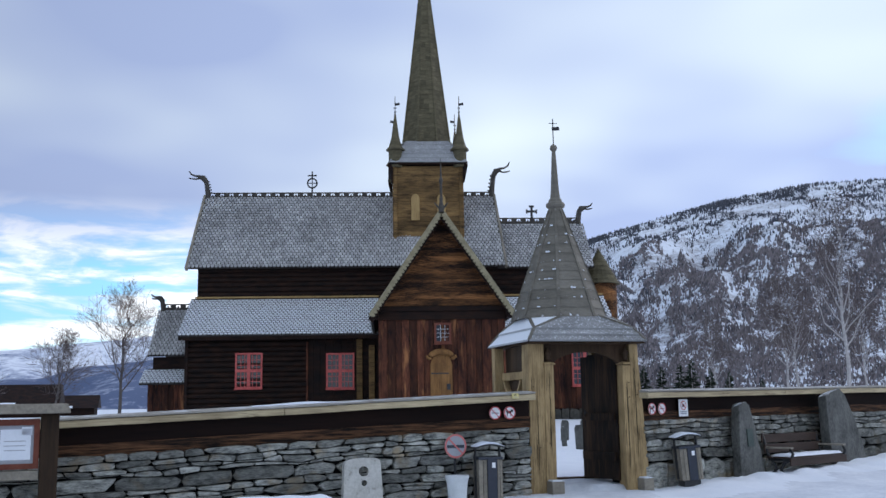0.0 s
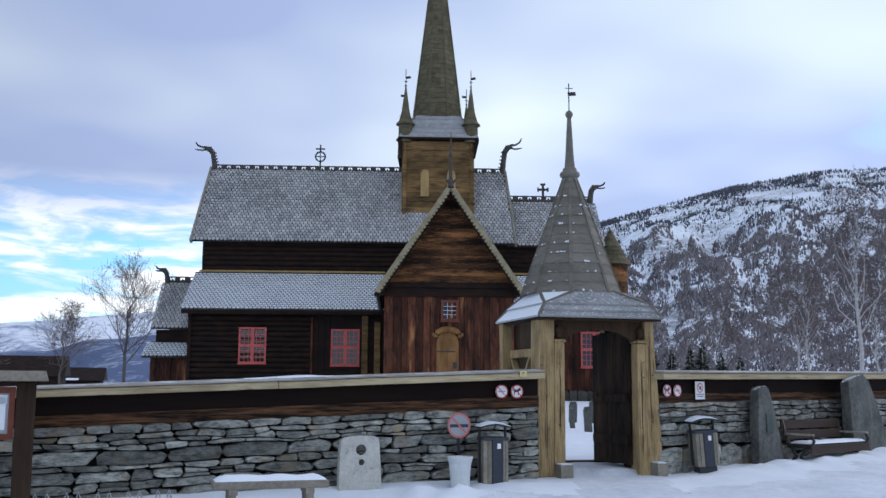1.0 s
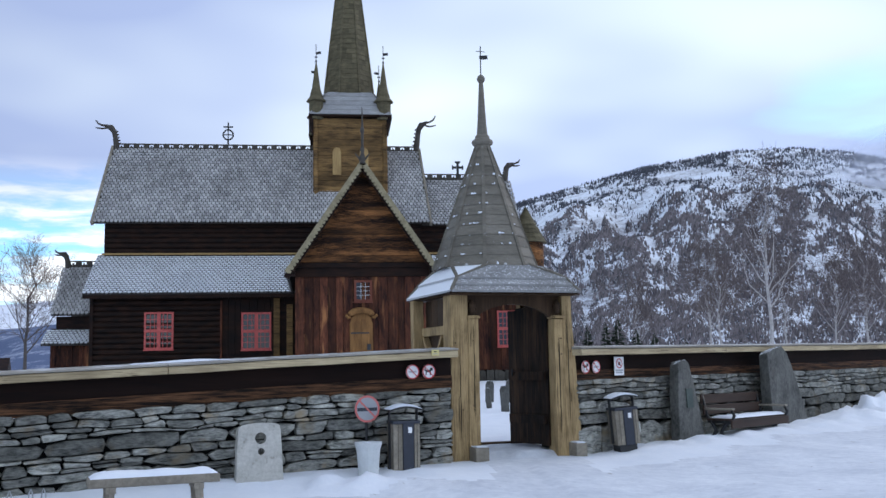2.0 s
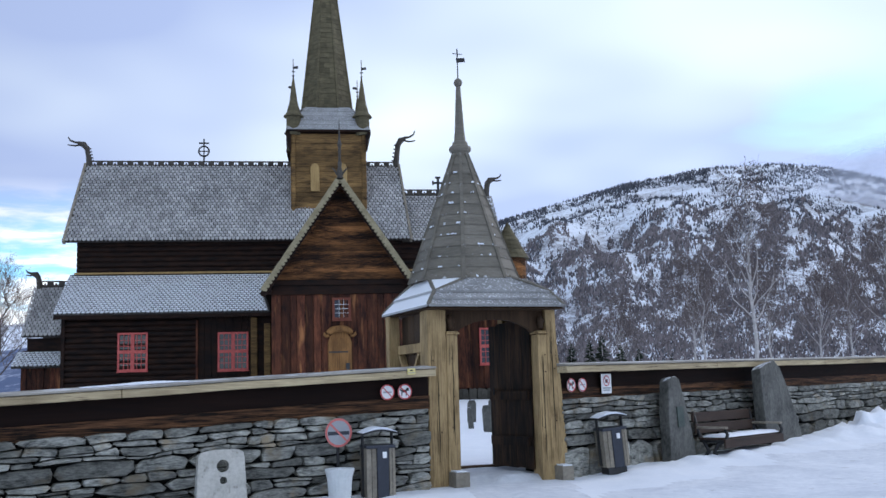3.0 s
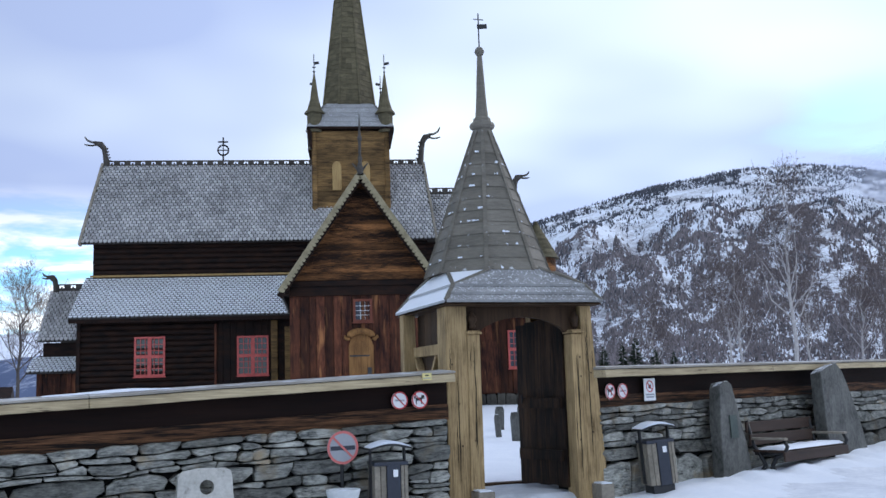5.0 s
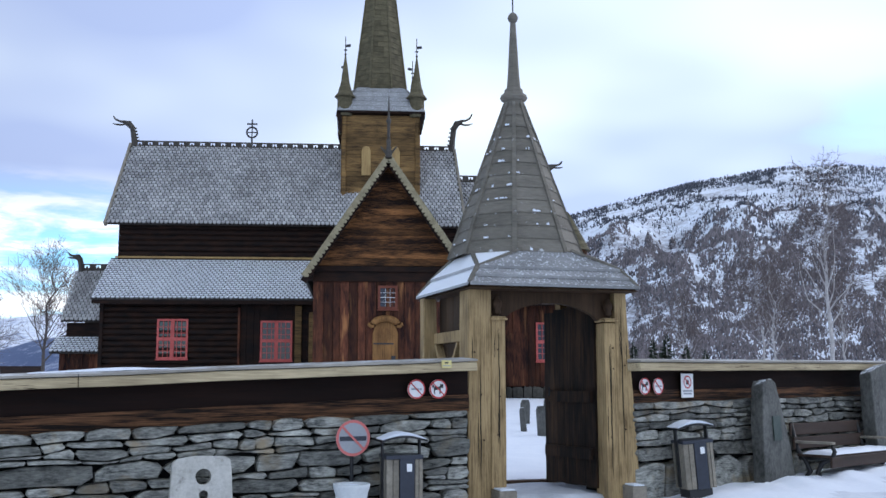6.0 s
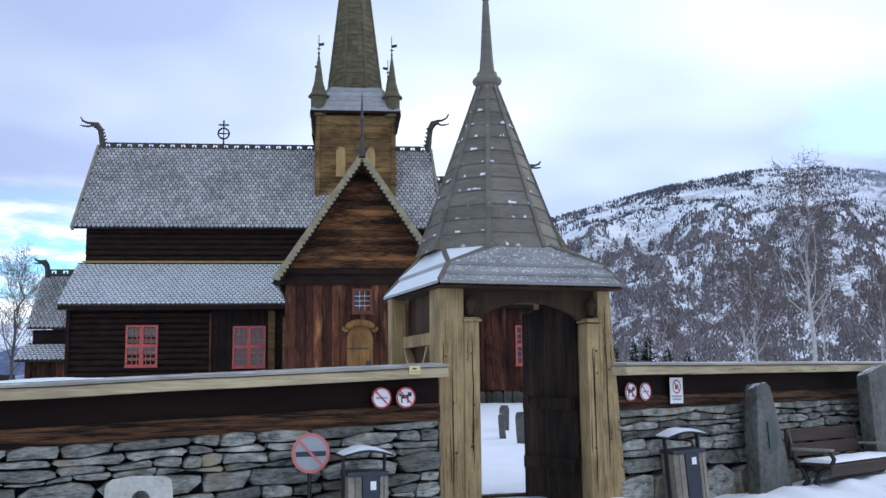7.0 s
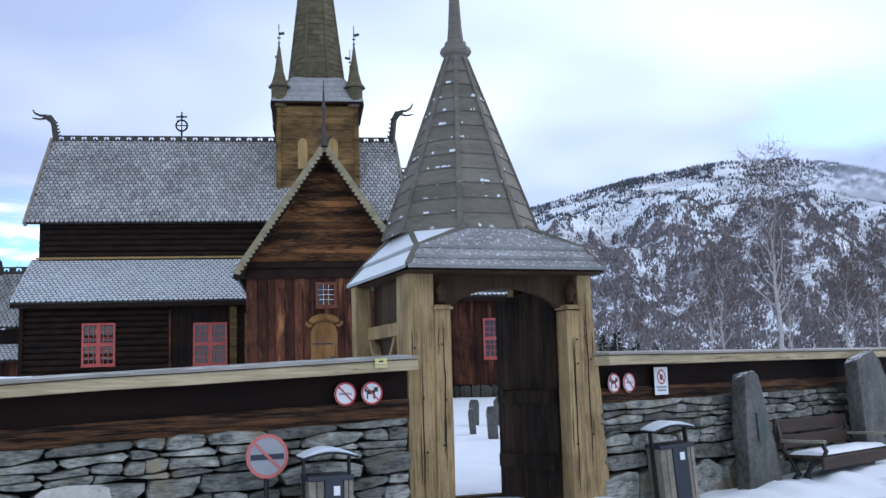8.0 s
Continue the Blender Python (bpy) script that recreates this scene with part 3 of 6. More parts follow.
def build_wall(name, m, sgn, length, stone_top, beam_top, seed, label):
    """sgn: the way along the wall's own x that leads off from the gate."""
    wall = thing(name, m, label, "stone wall", kind="structure")
    g = Geo()
    for a in np.arange(0, length + 12, 2.0):
        b = a + 2.0
        x0, x1 = (a, b) if sgn > 0 else (-b, -a)
        z = min(stone_top(x0), stone_top(x1))
        g.box(x0, x1, 0.125, 0.75, -0.9, z + 0.01)
    part("wall_core", g, CORE, wall, "dark rubble core in the joints")
    # boarding between stones and coping
    for a in np.arange(0, length + 12, 3.6):
        x0, x1 = (a, a + 3.602) if sgn > 0 else (-a - 3.602, -a)
        lo0, lo1, hi0, hi1 = stone_top(x0), stone_top(x1), beam_top(x0) - 0.125, beam_top(x1) - 0.125
        for k, (u, v, y) in enumerate(((-0.06, 0.37, 0.070), (0.35, 1.0, 0.10))):
            za0, zb0, za1, zb1 = lo0 + (hi0 - lo0) * u, lo0 + (hi0 - lo0) * v, lo1 + (hi1 - lo1) * u, lo1 + (hi1 - lo1) * v
            g = Geo()
            g.hull([(x0, y, za0), (x1, y, za1), (x1, y + 0.05, za1), (x0, y + 0.05, za0)], [(x0, y, zb0), (x1, y, zb1), (x1, y + 0.05, zb1), (x0, y + 0.05, zb0)])
            part("board", g, (WALLBOARD, SHADEDTAR)[k], wall, ("red-brown weathered board on the stones", "tarred board below the coping, its black deepened as overhang shade")[k])
    # coping timbers
    for a in np.arange(0, length + 12, 4.3):
        x0, x1 = (a, a + 4.295) if sgn > 0 else (-a - 4.295, -a)
        for name_, mat_, say, section in (
                ("coping_beam", BEAM, "grey-yellow squared coping timber", ((-0.17, -0.138), (0.62, -0.138), (0.62, -0.064), (0.25, -0.036), (-0.152, -0.036))),
                ("coping_board", COPINGTOP, "thin grey board on the coping timber", ((-0.172, -0.030), (0.25, -0.030), (0.63, -0.058), (0.63, -0.030), (0.25, 0.022), (-0.168, -0.004)))):
            g = Geo()
            cut, ns = 10, len(section)
            rows = []
            for i in range(cut + 1):
                x = x0 + (x1 - x0) * i / cut
                z, wob = beam_top(x), 0.012 * noise.noise(Vector((x * 0.9, seed, 0)))
                rows.append([(x, y + (wob if y < 0 else 0), z + dz + (wob if y < 0 else 0)) for y, dz in section])
            for r in rows:
                g.v += r
            for i in range(cut):
                g.f += [(i * ns + j, i * ns + (j + 1) % ns, (i + 1) * ns + (j + 1) % ns, (i + 1) * ns + j) for j in range(ns)]
            g.f += [tuple(range(ns)), tuple(len(g.v) - 1 - j for j in range(ns))]
            me = g.mesh(name_)
            bm = bmesh.new()
            bm.from_mesh(me)
            bmesh.ops.recalc_face_normals(bm, faces=bm.faces)
            bm.to_mesh(me)
            bm.free()
            part(name_, me, mat_, wall, say, bevel=0.012 if name_ == "coping_beam" else 0.004)
    return wall


def split_stone(g, rnd, sgn, sb, st, eb, et, zb, zt):
    """One rough split stone between two slanting joints (sb-st, eb-et) and two uneven bed lines."""
    gap = rnd.uniform(0.001, 0.007)
    lerp = lambda p, q, t: p + (q - p) * t
    h = zt((st + et) / 2) - zb((sb + eb) / 2)
    low, high = [], []
    for u in (rnd.uniform(0.02, 0.12), rnd.uniform(0.4, 0.6), rnd.uniform(0.88, 0.98)):
        x = lerp(sb, eb, u)
        low.append((x, zb(x) + gap + (0 if 0.3 < u < 0.7 else rnd.uniform(0, 0.09) * h)))
    for u in (rnd.uniform(0.88, 0.99), rnd.uniform(0.58, 0.72), rnd.uniform(0.28, 0.42), rnd.uniform(0.01, 0.12)):
        x = lerp(st, et, u)
        high.append((x, zt(x) - gap - (rnd.uniform(0, 0.06) if 0.2 < u < 0.8 else rnd.uniform(0.0, 0.20)) * h))
    k = rnd.uniform(0.35, 0.65)
    ring = low + [(lerp(eb, et, k) - gap, lerp(zb(eb), zt(et), k))] + high + [(lerp(sb, st, k) + gap, lerp(zb(sb), zt(st), k))]
    cx, cz = sum(p[0] for p in ring) / 9, sum(p[1] for p in ring) / 9
    front, tilt, lean = rnd.uniform(-0.04, 0.012), rnd.uniform(-0.10, 0.10), rnd.uniform(-0.22, 0.12)
    near = lambda x, z: front + tilt * (x - cx) + lean * (z - cz)
    dull = rnd.uniform(0.006, 0.020)
    vs = [(sgn * x, 0.22, z) for x, z in ring] + [(sgn * x, near(x, z) + rnd.uniform(0, 0.012), z) for x, z in ring]
    for x, z in ring:
        a, b = rnd.uniform(0.88, 0.985), rnd.uniform(0.80, 0.97)
        vs.append((sgn * (cx + (x - cx) * a), near(x, z) - dull + rnd.uniform(-0.006, 0.006), cz + (z - cz) * b))
    fs = [tuple(range(8, -1, -1)), tuple(range(18, 27))]
    for r in (0, 9):
        fs += [(r + i, r + (i + 1) % 9, r + 9 + (i + 1) % 9, r + 9 + i) for i in range(9)]
    return g.add(vs, fs if sgn > 0 else [f[::-1] for f in fs])


def lay_stones(wall, sgn, length, single, stone_top, foot, seed):
    """Dry-laid courses with wavy beds. single: how far from the gate the stones are objects of their own."""
    rnd = random.Random(seed)
    top0, beds, marks = stone_top(0), [foot], []
    while beds[-1] < top0 - 0.02:
        room = top0 - beds[-1]
        h = rnd.choice((0.085, 0.10, 0.12, 0.14, 0.17, 0.20)) if room > 0.34 else rnd.choice((0.055, 0.07, 0.085, 0.10))
        if sgn > 0 and len(beds) == 1:
            h = 0.52
        beds.append(beds[-1] + h if room - h > 0.05 else top0 + 0.005)
    last = len(beds) - 1

    def bed(k):
        amp = 0.0 if k == 0 else 0.014 if k == last else 0.036
        return lambda x: beds[k] + stone_top(sgn * x) - top0 + amp * (1.6 * noise.noise(Vector((x * 0.9, k * 3.7, seed))) + noise.noise(Vector((x * 2.9, k * 7.1, seed))))

    rest = Geo()
    for k in range(last):
        lo, hi, h = bed(k), bed(k + 1), beds[k + 1] - beds[k]
        s, slant = rnd.uniform(0.03, 0.06), 0.0
        while s < length:
            ln = min(max(rnd.uniform(1.7, 6.0) * (h + 0.02), 0.17), 0.95) if h < 0.4 else rnd.uniform(0.40, 0.85)
            e, lean = s + ln, rnd.uniform(-0.55, 0.55) * min(h, 0.2)
            cells = [(lo, hi)]
            if h > 0.115 and ln < 0.55 and rnd.random() < 0.34:
                cut = rnd.uniform(0.38, 0.62)
                mid = lambda x, c=cut, l=lo, u=hi: l(x) + (u(x) - l(x)) * c
                cells = [(lo, mid), (mid, hi)]
            for n, (zb, zt) in enumerate(cells):
                half = len(cells) == 2
                t0, t1 = (0.0, 0.5) if half and n == 0 else (0.5, 1.0) if half else (0.0, 1.0)
                put = (rnd, sgn, s + slant * (t0 - 0.5), s + slant * (t1 - 0.5), e + lean * (t0 - 0.5), e + lean * (t1 - 0.5), zb, zt)
                if s < single:
                    part("stone", split_stone(Geo(), *put), STONE, wall)
                else:
                    split_stone(rest, *put)
            s, slant = e, lean
    if rest.v:
        tagged(part("stones", rest, STONEREST, wall, "split grey stones further along the wall"), kind="stuff")


left_top, left_beam = (lambda s: 0.90 + 0.036 * s), (lambda s: 1.475 + 0.040 * s)
right_top, right_beam = (lambda s: 0.95 + 0.004 * s), (lambda s: 1.475 + 0.008 * s)
wall_west = build_wall("wall_west", Matrix.Translation(LEFT_AT) @ pose(0, 0, 0, 0, 0, LEFT_YAW), -1, 10.5, left_top, left_beam, 11,
                             "dry-stone churchyard wall of grey split slate under a timber coping")
wall_east = build_wall("wall_east", Matrix.Translation(RIGHT_AT) @ pose(0, 0, 0, 0, 0, RIGHT_YAW), 1, 17.0, right_top, right_beam, 12,
                             "dry-stone churchyard wall of grey split slate, boarded above")


# ---- lych gate ----
GATE = pose(0, 0, 0, 0, 0, 12.4)
gate = thing("lych_gate", GATE, "weathered timber lych gate with a steep boarded spire roof", "gate")


def gate_post(x0, x1, y0, y1, z1, flare):
    g = Geo()
    cut = 9
    rings = []
    for i in range(cut + 1):
        z = -0.48 + (z1 + 0.48) * i / cut
        k = flare * max(0, 1 - (z + 0.22) / 2.4)
        w = 0.006 * noise.noise(Vector((x0 * 3, z * 2.2, y0)))
        a, b = (x0 - k, x1) if x0 < 0.6 else (x0, x1 + k)
        rings.append([(a + w, y0 - 0.3 * k, z), (b + w, y0 - 0.3 * k, z), (b + w, y1, z), (a + w, y1, z)])
    for r in rings:
        g.v += r
    for i in range(cut):
        g.f += [(i * 4 + j, i * 4 + (j + 1) % 4, i * 4 + 4 + (j + 1) % 4, i * 4 + 4 + j) for j in range(4)]
    g.f += [(3, 2, 1, 0), tuple(cut * 4 + j for j in range(4))]
    return g


for x0, x1, y0, y1, z1, fl in ((-0.46, -0.172, 0.0, 0.34, 2.31, 0.02), (-0.168, 0.0, -0.015, 0.30, 1.95, 0.03),
                               (1.455, 1.615, 0.0, 0.34, 2.31, 0.13), (1.305, 1.451, -0.015, 0.30, 1.93, 0.02)):
    part("post", gate_post(x0, x1, y0, y1, z1, fl), POST, gate, "yellow-brown cracked timber post", bevel=0.012)
for x0 in (-0.56, 1.40):
    part("back_post", gate_post(x0, x0 + 0.18, 1.52, 1.70, 2.31, 0.0), POST, gate, "grey-brown back post", bevel=0.012)
for x in (-0.085, 1.38):
    g = Geo()
    g.box(x - 0.105, x + 0.105, -0.05, 0.2, 1.94, 1.965).box(x - 0.085, x + 0.085, -0.035, 0.2, 1.965, 1.985)
    part("capital", g, POST, gate, "moulded cap on the inner post", bevel=0.008)
    g = Geo()
    g.lathe([(0.03, 2.01), (0.05, 2.04), (0.035, 2.07), (0.062, 2.12), (0.058, 2.16), (0.03, 2.20), (0.02, 2.23)], 12, (x, 0.03))
    part("knob", g, GATEDARK, gate, "dark turned wooden knob", smooth=True)


def arch_board(y, x0, x1, spring, crown, top, a0=0.0, a1=1.305):
    n = 14
    under = [(a0 + (a1 - a0) * i / n, spring + (crown - spring) * math.sin(math.pi * i / n) ** 0.62) for i in range(n + 1)]
    vs, fs = [], []
    pts = [(x0, spring)] + under + [(x1, spring)]
    for x, z in pts:
        vs += [(x, y, z), (x, y, top), (x, y + 0.09, top), (x, y + 0.09, z)]
    for i in range(len(pts) - 1):
        k = i * 4
        fs += [(k + j, k + (j + 1) % 4, k + 4 + (j + 1) % 4, k + 4 + j) for j in range(4)]
    fs += [(3, 2, 1, 0), tuple(len(vs) - 4 + j for j in range(4))]
    return Geo().add(vs, fs)


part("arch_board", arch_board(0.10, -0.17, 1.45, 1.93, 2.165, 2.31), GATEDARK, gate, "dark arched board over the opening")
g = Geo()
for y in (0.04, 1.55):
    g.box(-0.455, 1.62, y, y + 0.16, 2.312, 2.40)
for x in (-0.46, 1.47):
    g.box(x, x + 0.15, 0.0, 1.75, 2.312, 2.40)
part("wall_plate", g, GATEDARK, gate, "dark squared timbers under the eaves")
# sides: rails, brace, and boards on the far side
g = Geo()
g.box(-0.43, -0.36, 0.34, 1.5, 1.70, 1.84)
part("rail", g, POST, gate, "brown side rail", bevel=0.008)
g = Geo()
g.bar((-0.40, 0.48, 1.68), (-0.40, 0.95, 1.12), 0.05, 0.10, up=(1, 0, 0))
g.bar((-0.40, 1.38, 1.68), (-0.40, 0.95, 1.12), 0.05, 0.10, up=(1, 0, 0))
part("brace", g, POST, gate, "slanting side brace")
# drying cracks and pegs on the front of the posts
rnd = random.Random(31)
for x0, x1, y0, fl, z0, z1 in ((-0.44, -0.19, 0.0, 0.02, 0.0, 2.2), (-0.150, -0.02, -0.015, 0.03, 0.0, 1.85),
                               (1.475, 1.60, 0.0, 0.13, 0.0, 2.2), (1.325, 1.435, -0.015, 0.02, 0.0, 1.85)):
    face = lambda z: y0 - 0.3 * fl * max(0, 1 - (z + 0.22) / 2.4)
    for i in range(3):
        x = x0 + (x1 - x0) * (0.5 if i == 0 else rnd.random())
        ln = rnd.uniform(1.3, 1.8) if i == 0 else rnd.uniform(0.25, 0.8)
        z = rnd.uniform(z0, z1 - ln)
        wide = 0.0055 if i == 0 else 0.0035
        n = 10
        g = Geo()
        pts = [(x + 0.012 * noise.noise(Vector((i * 3.1, k * 0.6, x0 * 7))), z + ln * k / n, 0.0008 + wide * math.sin(math.pi * k / n) ** 0.6) for k in range(n + 1)]
        for (xa, za, wa), (xb, zb, wb) in zip(pts, pts[1:]):
            ring = lambda xx, zz, w: [(xx - w, face(zz) - 0.003, zz), (xx + w, face(zz) - 0.003, zz), (xx + w, face(zz) + 0.03, zz), (xx - w, face(zz) + 0.03, zz)]
            g.hull(ring(xa, za, wa), ring(xb, zb, wb))
        part("crack", g, CORE, gate, "dark drying crack")
    for i in range(3):
        x, z = rnd.uniform(x0 + 0.02, x1 - 0.02), rnd.uniform(0.3, z1 - 0.2)
        g = Geo()
        g.rod((x, face(z) - 0.010, z), (x, face(z) + 0.02, z), 0.011)
        part("peg", g, GATEDARK, gate, "dark wooden peg")
g = Geo()
g.box(-0.10, 1.38, 1.50, 1.66, -0.35, -0.10)
part("threshold", g, GATEDARK, gate, "dark timber threshold", bevel=0.01)
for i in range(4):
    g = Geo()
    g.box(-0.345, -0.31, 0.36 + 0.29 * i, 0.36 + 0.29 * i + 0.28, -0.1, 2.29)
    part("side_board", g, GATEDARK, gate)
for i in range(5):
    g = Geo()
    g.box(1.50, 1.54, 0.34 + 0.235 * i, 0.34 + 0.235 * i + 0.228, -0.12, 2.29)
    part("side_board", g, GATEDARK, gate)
# foot blocks with snow on them
for x0, x1 in ((-0.20, 0.02), (1.49, 1.68)):
    g = Geo()
    g.box(x0, x1, -0.30, -0.02, -0.48, -0.03)
    block = part("foot_block", g, GREYWOOD, gate, "small grey foot block", bevel=0.012)
    g = Geo()
    g.box(x0 + 0.02, x1 - 0.02, -0.28, -0.05, -0.0295, -0.01)
    part("snow_cap", g, SNOW, block, "cap of snow", bevel=0.008)
g = Geo()
g.box(-0.30, 0.1, -0.38, 0.05, -0.6, -0.27)
g.box(1.16, 1.50, -0.22, 0.10, -0.6, -0.26)
part("footing", g, STONE, gate, "flat grey footing stone", bevel=0.02)
# roof: broached skirt, octagonal boarded spire
CX, CY, HALF = 0.56, 0.83, 1.095
Z0, Z1, Z2, AP, TOPAP = 2.335, 2.80, 4.86, 0.80, 0.102
SX = 0.475   # the spire stands a little off the middle of the eaves
K = math.tan(radians(22.5))


def octagon(ap, z):
    return [(CX + ap / math.cos(radians(22.5)) * math.cos(radians(22.5 + 45 * i)), CY + ap / math.cos(radians(22.5)) * math.sin(radians(22.5 + 45 * i)), z) for i in range(8)]


SIDES = [Matrix.Translation((CX, CY, 0)) @ pose(0, 0, 0, 0, 0, 90 * i) @ Matrix.Translation((-CX, -CY, 0)) for i in range(4)]
g = Geo()
low = [(CX - HALF, CY - HALF), (CX + HALF, CY - HALF), (CX + HALF, CY + HALF), (CX - HALF, CY + HALF)]
g.hull([(x, y, Z0 - 0.035) for x, y in low], [(CX + (x - CX) * 0.97, CY + (y - CY) * 0.97, Z0 - 0.004) for x, y in low])
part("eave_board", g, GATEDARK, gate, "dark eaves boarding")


def skirt_course(t0, t1, lift):
    """One board course of the skirt on the front side."""
    h0, h1 = HALF + (AP - HALF) * t0, HALF + (AP - HALF) * t1
    w0, w1 = h0, (h1 if t1 < 1 else AP * K)
    sag = lambda t: Z0 + (Z1 - Z0) * (0.82 * t + 0.18 * t * t)
    z0, z1 = sag(t0), sag(t1)
    g = Geo()
    g.hull([(CX - w0, CY - h0 - 0.02, z0 - 0.006), (CX + w0, CY - h0 - 0.02, z0 - 0.006), (CX + w1, CY - h1, z1 - 0.03), (CX - w1, CY - h1, z1 - 0.03)],
           [(CX - w0, CY - h0 - 0.02, z0 + 0.026 + lift), (CX + w0, CY - h0 - 0.02, z0 + 0.026 + lift), (CX + w1, CY - h1, z1 + 0.004), (CX - w1, CY - h1, z1 + 0.004)])
    return g.mesh("skirt_board")


def corner_piece():
    g = Geo()
    q = HALF + (AP - HALF) * 0.52
    a, b, c = (CX - q, CY - q, Z0 + (Z1 - Z0) * 0.475), (CX - AP * K, CY - AP, Z1), (CX - AP, CY - AP * K, Z1)
    dn = lambda p: (p[0], p[1], p[2] - 0.03)
    up = lambda p: (p[0], p[1], p[2] + 0.022)
    g.hull([dn(a), dn(b), dn(c)], [up(a), up(b), up(c)])
    return g.mesh("broach")


courses = [skirt_course(0, 0.27, 0.002), skirt_course(0.27, 0.52, 0.001), skirt_course(0.52, 1.0, 0.001)]
smooth_courses = [skirt_course(0, 0.52, 0.0), skirt_course(0.52, 1.0, 0.0)]   # evened out by the snow
broach = corner_piece()
for i, m in enumerate(SIDES):
    for me in (smooth_courses if i == 3 else courses):
        part("skirt_board", me.copy(), GATESNOW if i == 3 else GATESKIRT, gate, "frosted grey roof board", at=m)
    part("broach", broach.copy(), GATESNOW if i in (0, 3) else GATESKIRT, gate, "snowy corner slope of the roof", at=m)
    for sx in (-1, 1):
        g = Geo()
        q = HALF + (AP - HALF) * 0.52
        if sx < 0:
            g.bar((CX - HALF, CY - HALF, Z0 + 0.03), (CX - q, CY - q, Z0 + (Z1 - Z0) * 0.475 + 0.02), 0.05, 0.03)
        g.bar((CX + sx * q, CY - q, Z0 + (Z1 - Z0) * 0.475 + 0.02), (CX + sx * AP * K, CY - AP, Z1 + 0.02), 0.05, 0.03)
        part("hip_batten", g, GATEROOF, gate, at=m)
part("roof_core", Geo().hull(octagon(AP + 0.01, Z1 - 0.06), octagon(AP + 0.005, Z1 + 0.012)), GATEROOF, gate)
ROWS_UP = 12
EIGHTHS = [Matrix.Translation((SX, CY, 0)) @ pose(0, 0, 0, 0, 0, 45 * i) @ Matrix.Translation((-SX, -CY, 0)) for i in range(8)]


def spire_ap(z):
    t = (z - Z1) / (Z2 - Z1)
    return AP + (TOPAP - AP) * t


for r in range(ROWS_UP):
    za, zb = Z1 + (Z2 - Z1) * r / ROWS_UP, Z1 + (Z2 - Z1) * (r + 1) / ROWS_UP
    a, b = spire_ap(za), spire_ap(zb)
    g = Geo()
    g.hull([(SX - a * K, CY - a + 0.02, za), (SX + a * K, CY - a + 0.02, za), (SX + b * K, CY - b + 0.02, zb), (SX - b * K, CY - b + 0.02, zb)],
           [(SX - a * K, CY - a - 0.018, za - 0.012), (SX + a * K, CY - a - 0.018, za - 0.012), (SX + b * K, CY - b - 0.003, zb), (SX - b * K, CY - b - 0.003, zb)])
    me = g.mesh("roof_board")
    for m in EIGHTHS:
        part("roof_board", me, GATEROOF, gate, at=m)
g = Geo()
g.bar((SX - AP * K, CY - AP - 0.012, Z1 - 0.01), (SX - TOPAP * K, CY - TOPAP - 0.012, Z2), 0.06, 0.035, up=(-0.38, -0.92, 0), w2=0.045)
me = g.mesh("hip_batten")
for m in EIGHTHS:
    part("hip_batten", me, GATEROOF, gate, at=m)
g = Geo()
g.lathe([(0.11, 4.80), (0.13, 4.84), (0.135, 4.88), (0.165, 4.90), (0.182, 4.94), (0.165, 4.985), (0.125, 5.01), (0.120, 5.055), (0.078, 5.09)], 8, (SX, CY), radians(22.5))
part("collar", g, GATEROOF, gate, "moulded collar")
g = Geo()
g.lathe([(0.092, 5.08), (0.076, 5.25), (0.040, 5.92), (0.035, 5.98)], 8, (SX, CY), radians(22.5))
part("spirelet", g, GATEROOF, gate, "thin octagonal spirelet")
g = Geo()
g.lathe([(0.02, 5.97), (0.055, 6.00), (0.072, 6.045), (0.055, 6.09), (0.02, 6.12)], 14, (SX, CY))
part("ball", g, GATEROOF, gate, smooth=True)
g = Geo()
g.rod((SX, CY, 6.1), (SX, CY, 6.62), 0.010).bar((SX - 0.02, CY, 6.42), (SX + 0.13, CY, 6.44), 0.006, 0.07).bar((SX - 0.08, CY, 6.53), (SX + 0.08, CY, 6.53), 0.01)
part("weathervane", g, IRON, gate, "small iron weathervane")
# dry snow caught on the board ends
g, rnd = Geo(), random.Random(77)
for i in range(8):
    for r in range(ROWS_UP - 1):
        z = Z1 + (Z2 - Z1) * r / ROWS_UP
        a = spire_ap(z)
        for _ in range(rnd.choice((0, 1, 2, 4)) if r < 9 else rnd.choice((0, 1, 2))):
            x, ln, h = rnd.uniform(-0.95, 0.95) * a * K, rnd.choice((0.02, 0.03, 0.05, 0.09)) * rnd.uniform(0.8, 1.2) * (1.2 - 0.06 * r), rnd.uniform(0.010, 0.040)
            q = [(SX + x + ln * (k / 5 - 0.5), h * (0.35 + 0.65 * rnd.random())) for k in range(6)]
            lo = [(px, CY - a - 0.019, z + 0.003) for px, _ in q]
            hi = [(px, CY - a - 0.020 + 0.36 * hh, z + 0.004 + hh) for px, hh in q]
            for k in range(5):
                p = [lo[k], lo[k + 1], hi[k + 1], hi[k]]
                g.add([EIGHTHS[i] @ Vector(v) for v in p] + [EIGHTHS[i] @ (Vector(v) + Vector((0, 0.016, -0.006))) for v in p],
                      [(0, 1, 2, 3), (7, 6, 5, 4), (0, 4, 5, 1), (1, 5, 6, 2), (2, 6, 7, 3), (3, 7, 4, 0)])
tagged(part("snow_dusting", g, SNOW, gate, "flecks of dry snow on the roof boards"), kind="stuff")
